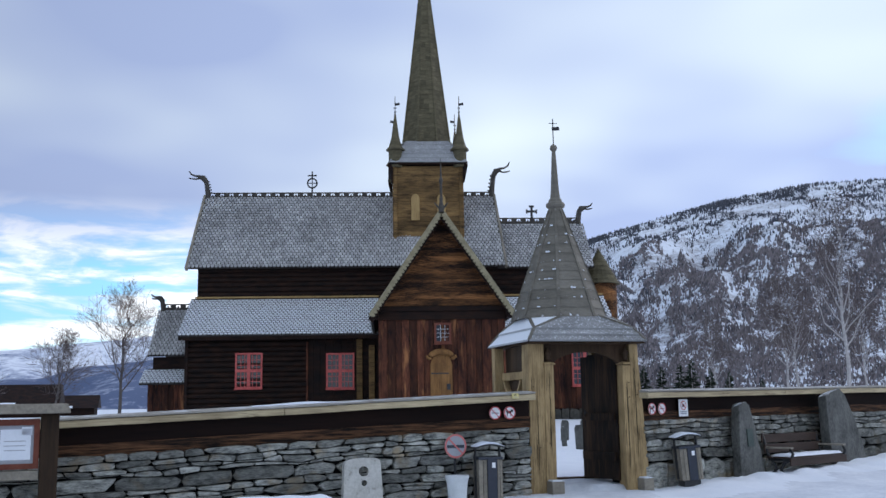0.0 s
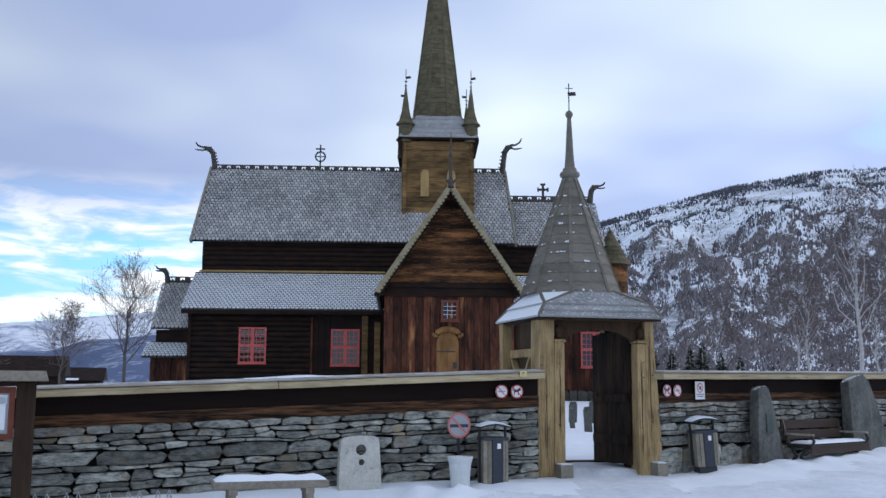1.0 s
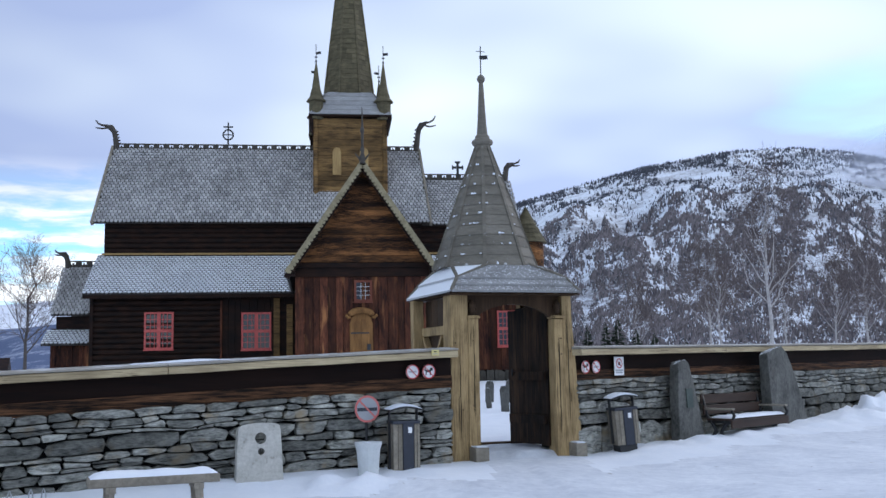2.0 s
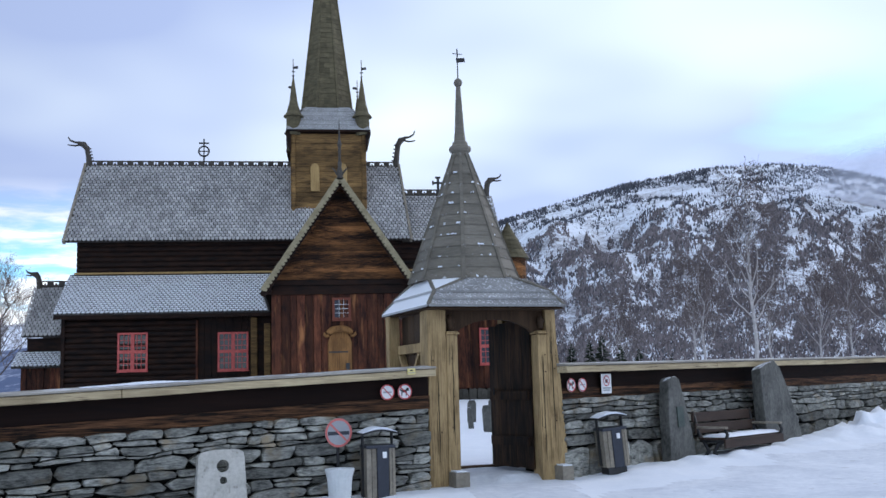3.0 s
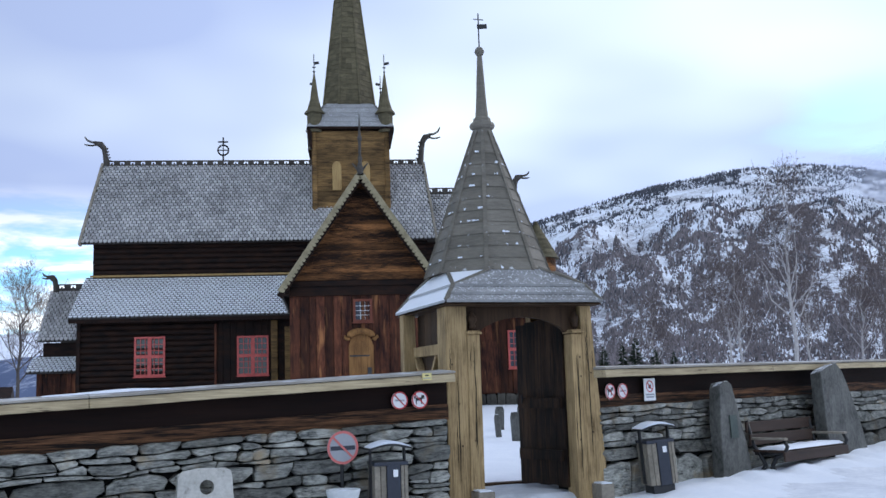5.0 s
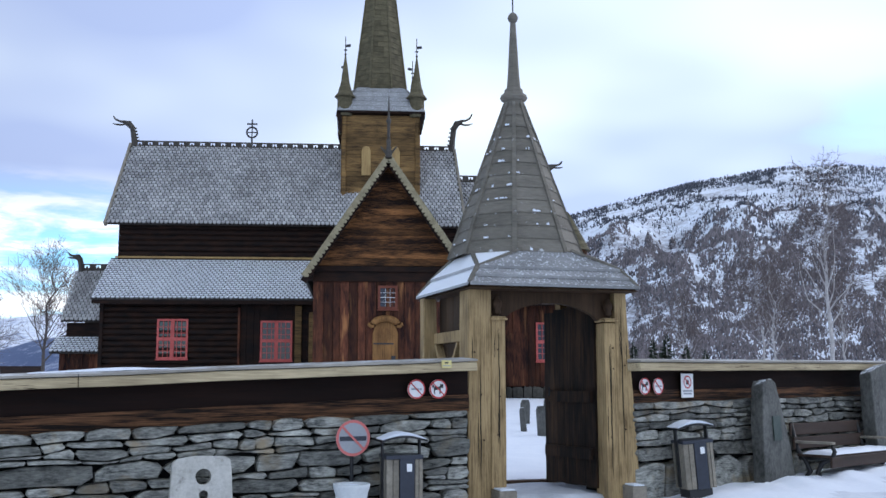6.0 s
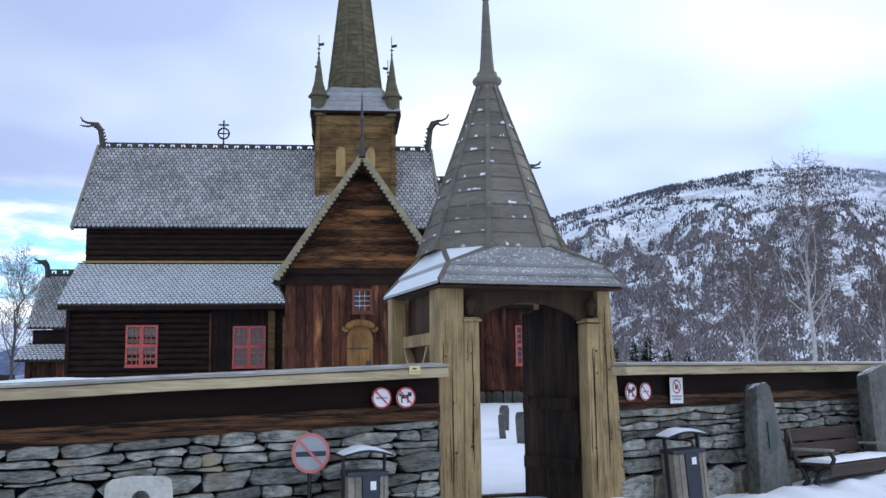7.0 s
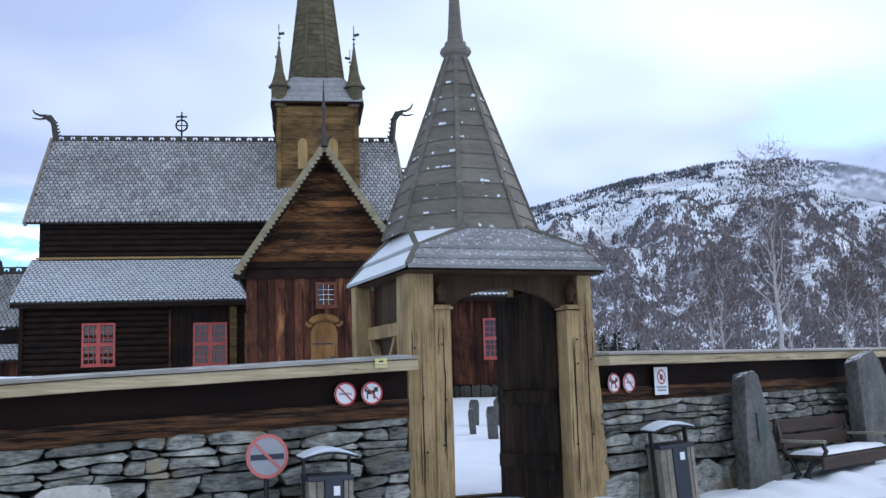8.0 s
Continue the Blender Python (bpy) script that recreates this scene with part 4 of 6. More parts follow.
# door leaf, open inwards
door = part("door", Geo().box(-1.10, 0, 0.021, 0.04, -0.07, 2.10), LEAFWOOD, gate, "dark plank door standing open", at=Matrix.Translation((1.30, 0.22, 0)) @ pose(0, 0, 0, 0, 0, -79))
for i in range(5):
    g = Geo()
    g.box(-0.22 * (i + 1) + 0.004, -0.22 * i, -0.03, 0.02, -0.09 + 0.01 * (i % 2), 2.10 + 0.03 * math.sin(math.pi * (i + 0.5) / 5) * 2.2)
    part("door_plank", g, LEAFWOOD, door)
for z in (0.25, 0.95):
    g = Geo()
    g.box(-1.05, -0.05, -0.075, -0.03, z, z + 0.14)
    part("door_batten", g, LEAFWOOD, door)
g = Geo()
g.rod((-0.92, -0.08, 1.08), (-0.92, -0.03, 1.08), 0.02).rod((-0.92, -0.085, 1.02), (-0.92, -0.085, 1.14), 0.012)
part("door_handle", g, IRON, door, "small iron handle")


# ---- the church ----
church = thing("stave_church", Matrix.Identity(4), "dark tarred wooden stave church with shingled roofs and a slender spire", "church")
AX, RY, RZ = -0.53, 39.2, 13.15      # tower axis, ridge line and ridge height
FLOOR = 0.45


def shingles(name, p0, u, v, width, rise, mat, parent, label, seed, skip=None):
    """Rows of pointed shingles on a slope. p0: the low corner; u: along the eaves; v: up the slope."""
    p0, u, v = Vector(p0), Vector(u), Vector(v)
    lu, lv = u.length, v.length
    du, dv = u.normalized(), v.normalized()
    nn = du.cross(dv).normalized()
    rnd = random.Random(seed)
    g = Geo()
    rows = int(lv / rise)
    for r in range(rows):
        y0 = r * rise
        x = -width / 2 if r % 2 else 0.0
        while x < lu - 0.02:
            a, b = max(x, 0), min(x + width * 0.85, lu)
            if b - a > 0.04 and not (skip and skip(p0 + du * (a + b) / 2 + dv * y0)):
                lift, dy = 0.048 + rnd.uniform(0, 0.016), rnd.uniform(-0.012, 0.012)
                low, side, up = y0 - 0.10 * rise + dy, y0 + 0.36 * rise, min(y0 + 1.10 * rise, lv)
                mid = (a + b) / 2
                q = lambda s, t, h: p0 + du * s + dv * t + nn * h
                g.add([q(a, up, 0.004), q(a, side, lift * 0.75), q(mid - 0.22 * width, low, lift), q(mid + 0.22 * width, low, lift), q(b, side, lift * 0.75), q(b, up, 0.004),
                       q(mid - 0.22 * width, low, 0.0), q(mid + 0.22 * width, low, 0.0), q(a, side, 0.0), q(b, side, 0.0)],
                      [(0, 1, 2, 3, 4, 5), (2, 6, 7, 3), (1, 8, 6, 2), (3, 7, 9, 4)])
            x += width
    me = bpy.data.meshes.new(name)
    me.from_pydata([tuple(p) for p in g.v], [], g.f)
    return tagged(part(name, me, mat, parent, label), kind="stuff")


def roof_slab(name, pts, mat, thick=0.12, label=""):
    """A four-cornered slope with thickness, its upper face on pts."""
    p = [Vector(q) for q in pts]
    nn = (p[1] - p[0]).cross(p[3] - p[0]).normalized()
    nn = nn if nn.z > 0 else -nn
    return part(name, Geo().hull([q - nn * thick for q in p], p), mat, church, label)


def window(name, x, y, z, w, h, frame_mat, cols, rows, parent=church, label="", split=True):
    win = part(name, Geo().box(x - w / 2, x + w / 2, y - 0.03, y + 0.05, z, z + 0.09).box(x - w / 2, x + w / 2, y - 0.03, y + 0.05, z + h - 0.09, z + h)
               .box(x - w / 2, x - w / 2 + 0.09, y - 0.03, y + 0.05, z + 0.09, z + h - 0.09).box(x + w / 2 - 0.09, x + w / 2, y - 0.03, y + 0.05, z + 0.09, z + h - 0.09),
               frame_mat, parent, label)
    if split:
        g = Geo()
        g.box(x - 0.085, x + 0.085, y - 0.045, y + 0.04, z + 0.09, z + h - 0.09)
        g.box(x - w / 2 + 0.09, x - 0.085, y - 0.042, y + 0.04, z + h / 2 - 0.075, z + h / 2 + 0.075)
        g.box(x + 0.085, x + w / 2 - 0.09, y - 0.042, y + 0.04, z + h / 2 - 0.075, z + h / 2 + 0.075)
        part("mullion", g, frame_mat, win)
    g, bar_w = Geo(), 0.014 if split else 0.005
    for i in range(1, cols):
        xx = x - w / 2 + 0.09 + (w - 0.18) * i / cols
        g.box(xx - bar_w, xx + bar_w, y - 0.025, y + 0.03, z + 0.09, z + h - 0.09)
    for j in range(1, rows):
        zz = z + 0.09 + (h - 0.18) * j / rows
        g.box(x - w / 2 + 0.09, x + w / 2 - 0.09, y - 0.022, y + 0.03, zz - bar_w, zz + bar_w)
    part("glazing_grid", g, frame_mat if split else WHITE, win)
    part("pane", Geo().box(x - w / 2 + 0.05, x + w / 2 - 0.05, y + 0.031, y + 0.045, z + 0.05, z + h - 0.05), GLASS, win, "dark glass")
    part("window_sill", Geo().box(x - w / 2 - 0.03, x + w / 2 + 0.03, y - 0.07, y + 0.05, z - 0.05, z - 0.002), frame_mat, win)
    return win


def logs(x0, x1, y, z0, z1, step, mat, name="wall_log", seed=1):
    rnd = random.Random(seed)
    n = max(int(round((z1 - z0) / step)), 1)
    h = (z1 - z0) / n
    for i in range(n):
        z = z0 + h * (i + 0.5)
        pr = [(-0.02, -0.5), (-0.085, -0.3), (-0.10, 0.0), (-0.085, 0.3), (-0.02, 0.5), (0.12, 0.5), (0.12, -0.5)]
        dy = rnd.uniform(-0.015, 0.015)
        g = Geo()
        g.hull([(x0, y + a + dy, z + b * h) for a, b in pr], [(x1, y + a + dy, z + b * h) for a, b in pr])
        part(name, g, mat, church)


def planks(x0, x1, y, z0, z1, step, mat, name="wall_plank", seed=1, thick=0.07):
    rnd = random.Random(seed)
    x = x0
    while x < x1 - 0.03:
        w = min(step * rnd.uniform(0.75, 1.3), x1 - x)
        dy = rnd.uniform(-0.025, 0.02)
        g = Geo()
        g.box(x + 0.008, x + w - 0.008, y - thick + dy, y + 0.05, z0, z1)
        part(name, g, mat, church, bevel=0.0)
        x += w


def crest(x0, x1, z, name="ridge_crest"):
    """Pierced wooden cresting along a ridge."""
    g = Geo()
    g.box(x0, x1, RY - 0.07, RY + 0.07, z - 0.02, z + 0.12)
    g.box(x0, x1, RY - 0.05, RY + 0.05, z + 0.27, z + 0.33)
    n = int((x1 - x0) / 0.52)
    st = (x1 - x0) / n
    for i in range(n + 1):
        x = x0 + st * i
        a, b = max(x - 0.15, x0), min(x + 0.15, x1)
        g.box(a, b, RY - 0.045, RY + 0.045, z + 0.12, z + 0.27)
        if i < n:
            g.box(x + st / 2 - 0.04, x + st / 2 + 0.04, RY - 0.045, RY + 0.045, z + 0.12, z + 0.20)
    part(name, g, DARKWOOD, church, "pierced dark ridge cresting")


def dragon(x, z, s, k=1.0, tall=1.0):
    """A carved finial that reaches up and out; s: the way it faces."""
    g = Geo()
    pt = lambda a, b: (x + s * a * k, RY, z + b * k * tall)
    g.tube([pt(-0.12, -0.5), pt(-0.10, 0.1), pt(-0.02, 0.55), pt(0.03, 0.85), pt(0.20, 1.06), pt(0.45, 1.13)], [0.17, 0.17, 0.14, 0.15, 0.17, 0.10])
    g.tube([pt(0.38, 1.16), pt(0.65, 1.18), pt(0.88, 1.28), pt(1.0, 1.46)], [0.075, 0.055, 0.05, 0.03])
    g.tube([pt(0.36, 1.06), pt(0.62, 1.00), pt(0.85, 1.02), pt(1.02, 1.06)], [0.06, 0.045, 0.04, 0.02])
    for i in range(5):
        g.bar(pt(-0.16 + 0.03 * i, 0.15 + 0.16 * i), pt(-0.33 + 0.04 * i, 0.22 + 0.16 * i), 0.05, 0.07)
    part("dragon_finial", g, DARKWOOD, church, "dark carved dragon-head finial")


# nave: high middle part
NX0, NX1 = -12.95, 3.10
part("nave_core", Geo().box(NX0 + 0.2, NX1 - 0.2, 36.75, 41.6, FLOOR, 8.9), LOG, church)
part("gable_wall", Geo().prism([(36.62, 6.0), (41.78, 6.0), (41.78, 8.9), (39.2, 12.95), (36.62, 8.9)], 0.2, Matrix.Translation((NX0 + 0.2, 0, 0)) @ pose(0, 0, 0, 0, 0, 90)), LOG, church)
part("gable_wall", Geo().prism([(36.62, 6.0), (41.78, 6.0), (41.78, 8.9), (39.2, 12.95), (36.62, 8.9)], 0.2, Matrix.Translation((NX1, 0, 0)) @ pose(0, 0, 0, 0, 0, 90)), LOG, church)
logs(NX0, NX1, 36.65, 6.85, 8.95, 0.27, LOG, seed=2)
E0, E1, UE = -13.46, 3.56, 8.66
roof_slab("nave_roof", [(E0, 36.16, UE), (E1, 36.16, UE), (3.30, RY, RZ), (-13.08, RY, RZ)], UNDERROOF, 0.14, "steep nave roof")
roof_slab("nave_roof", [(E1, 42.24, UE), (E0, 42.24, UE), (-13.08, RY, RZ), (3.30, RY, RZ)], UNDERROOF, 0.14)
shingles("nave_shingles", (E0 + 0.02, 36.13, UE + 0.0), (E1 - E0 - 0.04, 0, 0), (0, 3.04, RZ - UE - 0.02), 0.205, 0.20, SHINGLE, church, "grey scale-shaped wooden shingles, lightly snowed", 21,
         lambda p: p.x < E0 + 0.38 * (p.z - UE) / 4.6 or p.x > E1 - 0.26 * (p.z - UE) / 4.6)
for a, b in (((E0 - 0.03, 36.10, UE - 0.1), (-13.12, RY, RZ)), ((E1 + 0.03, 36.10, UE - 0.1), (3.34, RY, RZ))):
    part("verge_board", Geo().bar(a, b, 0.12, 0.24), GREYWOOD, church, "grey verge board")
crest(-12.95, 3.2, RZ - 0.13)
dragon(-13.05, RZ, -1)
dragon(3.30, RZ, 1, 1.0, 1.35)
g = Geo()
g.rod((-7.08, RY, RZ), (-7.08, RY, RZ + 0.48), 0.045).rod((-7.08, RY, RZ + 1.0), (-7.08, RY, RZ + 1.42), 0.04)
g.bar((-7.34, RY, RZ + 1.18), (-6.82, RY, RZ + 1.18), 0.07).bar((-7.36, RY, RZ + 0.74), (-6.80, RY, RZ + 0.74), 0.05).bar((-7.08, RY, RZ + 0.45), (-7.08, RY, RZ + 1.05), 0.05)
g.tube([(-7.08 + 0.27 * math.cos(a), RY, RZ + 0.74 + 0.27 * math.sin(a)) for a in (2 * math.pi * i / 24 for i in range(25))], [0.045] * 25, 6)
part("ring_cross", g, IRON, church, "dark iron ring cross on the ridge")
# aisle: low outer part
AY = 33.9
LE = 4.86
for x0, x1, who in ((-13.26, -3.32, 31), (2.40, 8.9, 32)):
    roof_slab("aisle_roof", [(x0, 33.28, LE), (x1, 33.28, LE), (x1, 36.58, 7.02), (x0, 36.58, 7.02)], UNDERROOF, 0.12, "low aisle roof")
    shingles("aisle_shingles", (x0 + 0.01, 33.25, LE), (x1 - x0 - 0.02, 0, 0), (0, 3.30, 2.15), 0.205, 0.20, SHINGLE_LOW, church, "scale-shaped shingles white with dry snow", who)
    part("eave_board", Geo().box(x0, x1, 33.33, 33.38, LE - 0.24, LE - 0.06), LOG, church)
    part("batten", Geo().box(x0 + 0.2, x1, 36.50, 36.58, 7.03, 7.12), PALE, church)
part("aisle_core", Geo().box(-12.8, -3.0, AY + 0.10, 36.7, FLOOR, 4.75), LOG, church)
part("aisle_core", Geo().box(2.3, 8.5, AY + 0.10, 36.7, FLOOR, 4.75), LOG, church)
logs(-12.95, -6.9, AY + 0.02, 0.95, 4.82, 0.26, LOG, seed=3)
planks(-6.86, -3.3, AY + 0.03, 0.95, 4.80, 0.33, LOG, seed=4)
for x, w, top, mt in ((-6.95, 0.10, 4.5, PLANK), (-4.42, 0.30, 4.6, TOWER), (-3.80, 0.30, 4.3, TOWER)):
    part("pilaster", Geo().box(x, x + w, AY - 0.16, AY - 0.06, 0.95, top), mt, church, "paler upright board", bevel=0.015)
planks(2.35, 8.5, AY + 0.03, 0.95, 4.80, 0.30, PLANK, seed=5)
part("corner_board", Geo().box(-13.0, -12.84, AY - 0.14, AY + 0.2, 0.95, 4.8), LOG, church)
window("window", -9.81, AY - 0.10, 2.20, 1.36, 1.78, RED, 6, 6, label="red-painted window with small panes")
window("window", -5.24, AY - 0.10, 2.12, 1.42, 1.80, RED, 6, 6, label="red-painted window with small panes")
window("window", 7.22, AY - 0.10, 2.10, 1.36, 1.78, RED, 6, 6, label="red-painted window with small panes")
part("hatch", Geo().prism([(5.2, 1.0), (6.05, 1.0), (6.05, 3.1), (5.95, 3.35), (5.62, 3.48), (5.3, 3.35), (5.2, 3.1)], 0.04, Matrix.Translation((0, AY - 0.12, 0))), PLANK, church, "round-headed door")
# transept, gable to the road
TX, PY, PW = -0.62, 23.8, 2.61
PX0, PX1 = TX - PW, TX + PW
APZ = 9.20
part("transept_core", Geo().box(PX0 + 0.1, PX1 - 0.1, PY + 0.06, 37.0, FLOOR, 5.05), LOG, church)
part("transept_core", Geo().prism([(PX0 + 0.1, 5.05), (PX1 - 0.1, 5.05), (TX, 8.85)], 12.9, Matrix.Translation((0, PY + 0.08, 0))), LOG, church)
planks(PX0, PX1, PY, 0.95, 5.12, 0.32, PLANK, seed=6)
part("tie_beam", Geo().box(PX0 - 0.05, PX1 + 0.05, PY - 0.22, PY + 0.05, 5.06, 5.26), LOG, church, "dark tie beam", bevel=0.02)
part("frieze_board", Geo().box(PX0 - 0.02, PX1 + 0.02, PY - 0.15, PY - 0.02, 4.72, 5.058), LOG, church, "black board under the tie beam", bevel=0.01)
z, rnd = 5.27, random.Random(7)
while z < 8.9:
    h = min(rnd.uniform(0.22, 0.36), 8.95 - z)
    half = lambda q: max((9.02 - q) / (9.02 - 5.27) * (PW - 0.04), 0.01)
    dy = rnd.uniform(-0.015, 0.015)
    g = Geo()
    g.prism([(TX - half(z), z + 0.006), (TX + half(z), z + 0.006), (TX + half(z + h), z + h - 0.006), (TX - half(z + h), z + h - 0.006)], 0.09, Matrix.Translation((0, PY - 0.16 + dy, 0)))
    part("gable_board", g, GABLE, church)
    z += h
FY = 22.98
for s in (-1, 1):
    top, out = (TX, APZ), (TX + s * 2.95, 4.86)
    a, b, c, d = (TX, FY, APZ), (out[0], FY, out[1]), (out[0], 36.2, out[1]), (TX, 36.9, APZ)
    nrm = Vector((s * (APZ - out[1]), 0, 2.95)).normalized() * 0.13
    part("transept_roof", Geo().hull([Vector(p) - nrm for p in (a, b, c, d)], [a, b, c, d]), UNDERROOF, church, "steep transept roof")
    shingles("transept_shingles", b if s > 0 else c, (0, 13.2, 0) if s > 0 else (0, -13.2, 0), (-s * 2.95, 0, APZ - out[1]), 0.205, 0.20, SHINGLE, church, "grey wooden shingles", 40 + s)
    # scalloped verge
    g = Geo()
    n = 32
    for i in range(n):
        t = (i + 0.5) / n
        x, z = TX + s * 2.95 * t, APZ + (out[1] - APZ) * t
        m = Matrix.Translation((x, FY - 0.035, z)) @ pose(0, 0, 0, 0, s * math.degrees(math.atan2(APZ - out[1], 2.95)), 0)
        g.prism([(-0.088, -0.09), (-0.035, -0.19), (0.035, -0.19), (0.088, -0.09), (0.088, 0.05), (-0.088, 0.05)], 0.05, m)
    part("verge_trim", g, VERGE, church, "scalloped yellowish verge trim")
    part("bargeboard", Geo().bar((TX, FY + 0.05, APZ - 0.24), (out[0] - s * 0.02, FY + 0.05, out[1] - 0.22), 0.07, 0.22), LOG, church, "dark bargeboard")
    part("bracket", Geo().box(TX + s * 2.72 - 0.12, TX + s * 2.72 + 0.12, FY + 0.12, PY, 4.74, 5.05), LOG, church, bevel=0.03)
g = Geo()
g.lathe([(0.11, 9.05), (0.12, 9.26), (0.065, 9.5), (0.08, 9.64), (0.047, 9.78), (0.056, 10.25), (0.085, 10.39), (0.047, 10.53), (0.033, 10.8), (0.010, 11.32)], 10, (TX, FY + 0.02))
for s_ in (-1, 1):
    g.bar((TX + s_ * 0.02, FY, 9.14), (TX + s_ * 0.28, FY, 9.46), 0.06, 0.11, w2=0.04, h2=0.04)
part("gable_spike", g, DARKWOOD, church, "carved grey gable spike")
window("window", -0.60, PY - 0.10, 3.74, 0.70, 0.84, BROWNFRAME, 3, 4, label="small brown window with white glazing bars", split=False)
DX = -0.68
door_1 = part("porch_door", Geo().prism([(DX - 0.45, 0.95), (DX + 0.45, 0.95), (DX + 0.45, 2.86), (DX + 0.37, 3.12), (DX + 0.19, 3.28), (DX, 3.33), (DX - 0.19, 3.28), (DX - 0.37, 3.12), (DX - 0.45, 2.86)], 0.05, Matrix.Translation((0, PY - 0.13, 0))),
              DOORWOOD, church, "brown arched plank door")
for k in range(4):
    part("door_plank", Geo().box(DX - 0.43 + 0.216 * k, DX - 0.43 + 0.216 * k + 0.206, PY - 0.155, PY - 0.131, 0.96, 2.84 + (0.22 if k in (1, 2) else 0.0)), DOORWOOD, door_1)
g = Geo()
g.tube([(DX + 0.42 * math.cos(a), PY - 0.2, 3.20 + 0.20 * math.sin(a)) for a in (math.pi * i / 14 for i in range(15))], [0.08] + [0.125] * 13 + [0.08], 8)
for s_ in (-1, 1):
    g.tube([(DX + s_ * 0.40, PY - 0.2, 3.14), (DX + s_ * 0.50, PY - 0.22, 3.12), (DX + s_ * 0.58, PY - 0.2, 3.19), (DX + s_ * 0.56, PY - 0.2, 3.26)], [0.05, 0.07, 0.06, 0.04], 8)
part("door_hood", g, DOORWOOD, door_1, "rounded carved hood", smooth=True)
for z in (2.50, 1.55):
    part("door_hinge", Geo().box(DX - 0.42, DX + 0.30, PY - 0.170, PY - 0.156, z, z + 0.05), BLACK, door_1, "iron strap hinge")
part("door_lock", Geo().box(DX + 0.22, DX + 0.36, PY - 0.172, PY - 0.156, 1.86, 2.10), BLACK, door_1, "black lock plate")
# tower
TW = 1.84
TY = RY - TW
part("tower_core", Geo().box(AX - TW + 0.05, AX + TW - 0.05, TY + 0.05, RY + TW - 0.05, 9.4, 14.6), LOG, church)
for side in range(3):
    m = Matrix.Translation((AX, RY, 0)) @ pose(0, 0, 0, 0, 0, (0, 90, -90)[side])
    z, rnd = 10.2 if side == 0 else 9.2, random.Random(50 + side)
    while z < 14.4:
        h = rnd.uniform(0.22, 0.34)
        dy = rnd.uniform(-0.012, 0.012)
        part("tower_board", Geo().box(-TW, TW, -TW - 0.04 + dy, -TW + 0.06, z + 0.006, min(z + h, 14.5) - 0.006, m), TOWER, church)
        z += h
    for s in (-1, 1):
        part("corner_board", Geo().box(s * TW - 0.13, s * TW + 0.13, -TW - 0.09, -TW + 0.1, 9.6, 14.5, m), TOWER, church, bevel=0.02)
    for x in (-0.72, 0.72):
        g = Geo()
        g.prism([(x - 0.23, 11.35), (x + 0.23, 11.35), (x + 0.23, 12.60), (x + 0.15, 12.78), (x, 12.84), (x - 0.15, 12.78), (x - 0.23, 12.60)], 0.06, m @ Matrix.Translation((0, -TW - 0.11, 0)))
        part("sound_shutter", g, PALE, church, "pale round-headed sound shutter", bevel=0.01)
TH, TZ = 2.20, 14.58
part("tower_eave", Geo().box(AX - TH, AX + TH, RY - TH, RY + TH, TZ - 0.10, TZ), LOG, church, "dark projecting eaves")
for s in (-1, 1):
    for y in (RY - TH + 0.1, RY + TH - 0.2):
        g = Geo()
        g.prism([(s * 1.95, 13.45), (s * 2.02, 13.45), (s * 2.22, 14.4), (s * 2.22, 14.5), (s * 1.95, 14.5)][::s], 0.12, Matrix.Translation((AX, y, 0)))
        part("eave_bracket", g, LOG, church)
g = Geo()
K8 = math.tan(radians(22.5))
oct8 = lambda ap, z, cx=AX, cy=RY: [(cx + ap / math.cos(radians(22.5)) * math.cos(radians(22.5 + 45 * i)), cy + ap / math.cos(radians(22.5)) * math.sin(radians(22.5 + 45 * i)), z) for i in range(8)]
SZ, SA = 16.02, 1.33
for i in range(4):
    m = Matrix.Translation((AX, RY, 0)) @ pose(0, 0, 0, 0, 0, 90 * i)
    for r in range(5):
        t0, t1 = r / 5, (r + 1) / 5
        h0, h1 = TH + (SA - TH) * t0, TH + (SA - TH) * t1
        w0, w1 = TH + (SA * K8 - TH) * t0 * 0.62, TH + (SA * K8 - TH) * t1 * 0.62
        z0, z1 = TZ + (SZ - TZ) * t0, TZ + (SZ - TZ) * t1
        g = Geo()
        g.hull([m @ Vector(p) for p in ((-w0, -h0, z0 - 0.02), (w0, -h0, z0 - 0.02), (w1, -h1 + 0.04, z1 - 0.02), (-w1, -h1 + 0.04, z1 - 0.02))],
               [m @ Vector(p) for p in ((-w0, -h0, z0 + 0.03), (w0, -h0, z0 + 0.03), (w1, -h1, z1), (-w1, -h1, z1))])
        part("tower_roof_board", g, GATESKIRT, church, "snow-dusted boarded skirt of the spire")
    g = Geo()
    g.hull([m @ Vector(p) for p in ((-TH, -TH, TZ - 0.03), (-SA * K8, -SA, SZ - 0.03), (-SA, -SA * K8, SZ - 0.03))], [m @ Vector(p) for p in ((-TH, -TH, TZ + 0.04), (-SA * K8, -SA, SZ + 0.03), (-SA, -SA * K8, SZ + 0.03))])
    part("tower_roof_corner", g, GATESKIRT, church)
TIP = 27.8
g = Geo()
n = 40
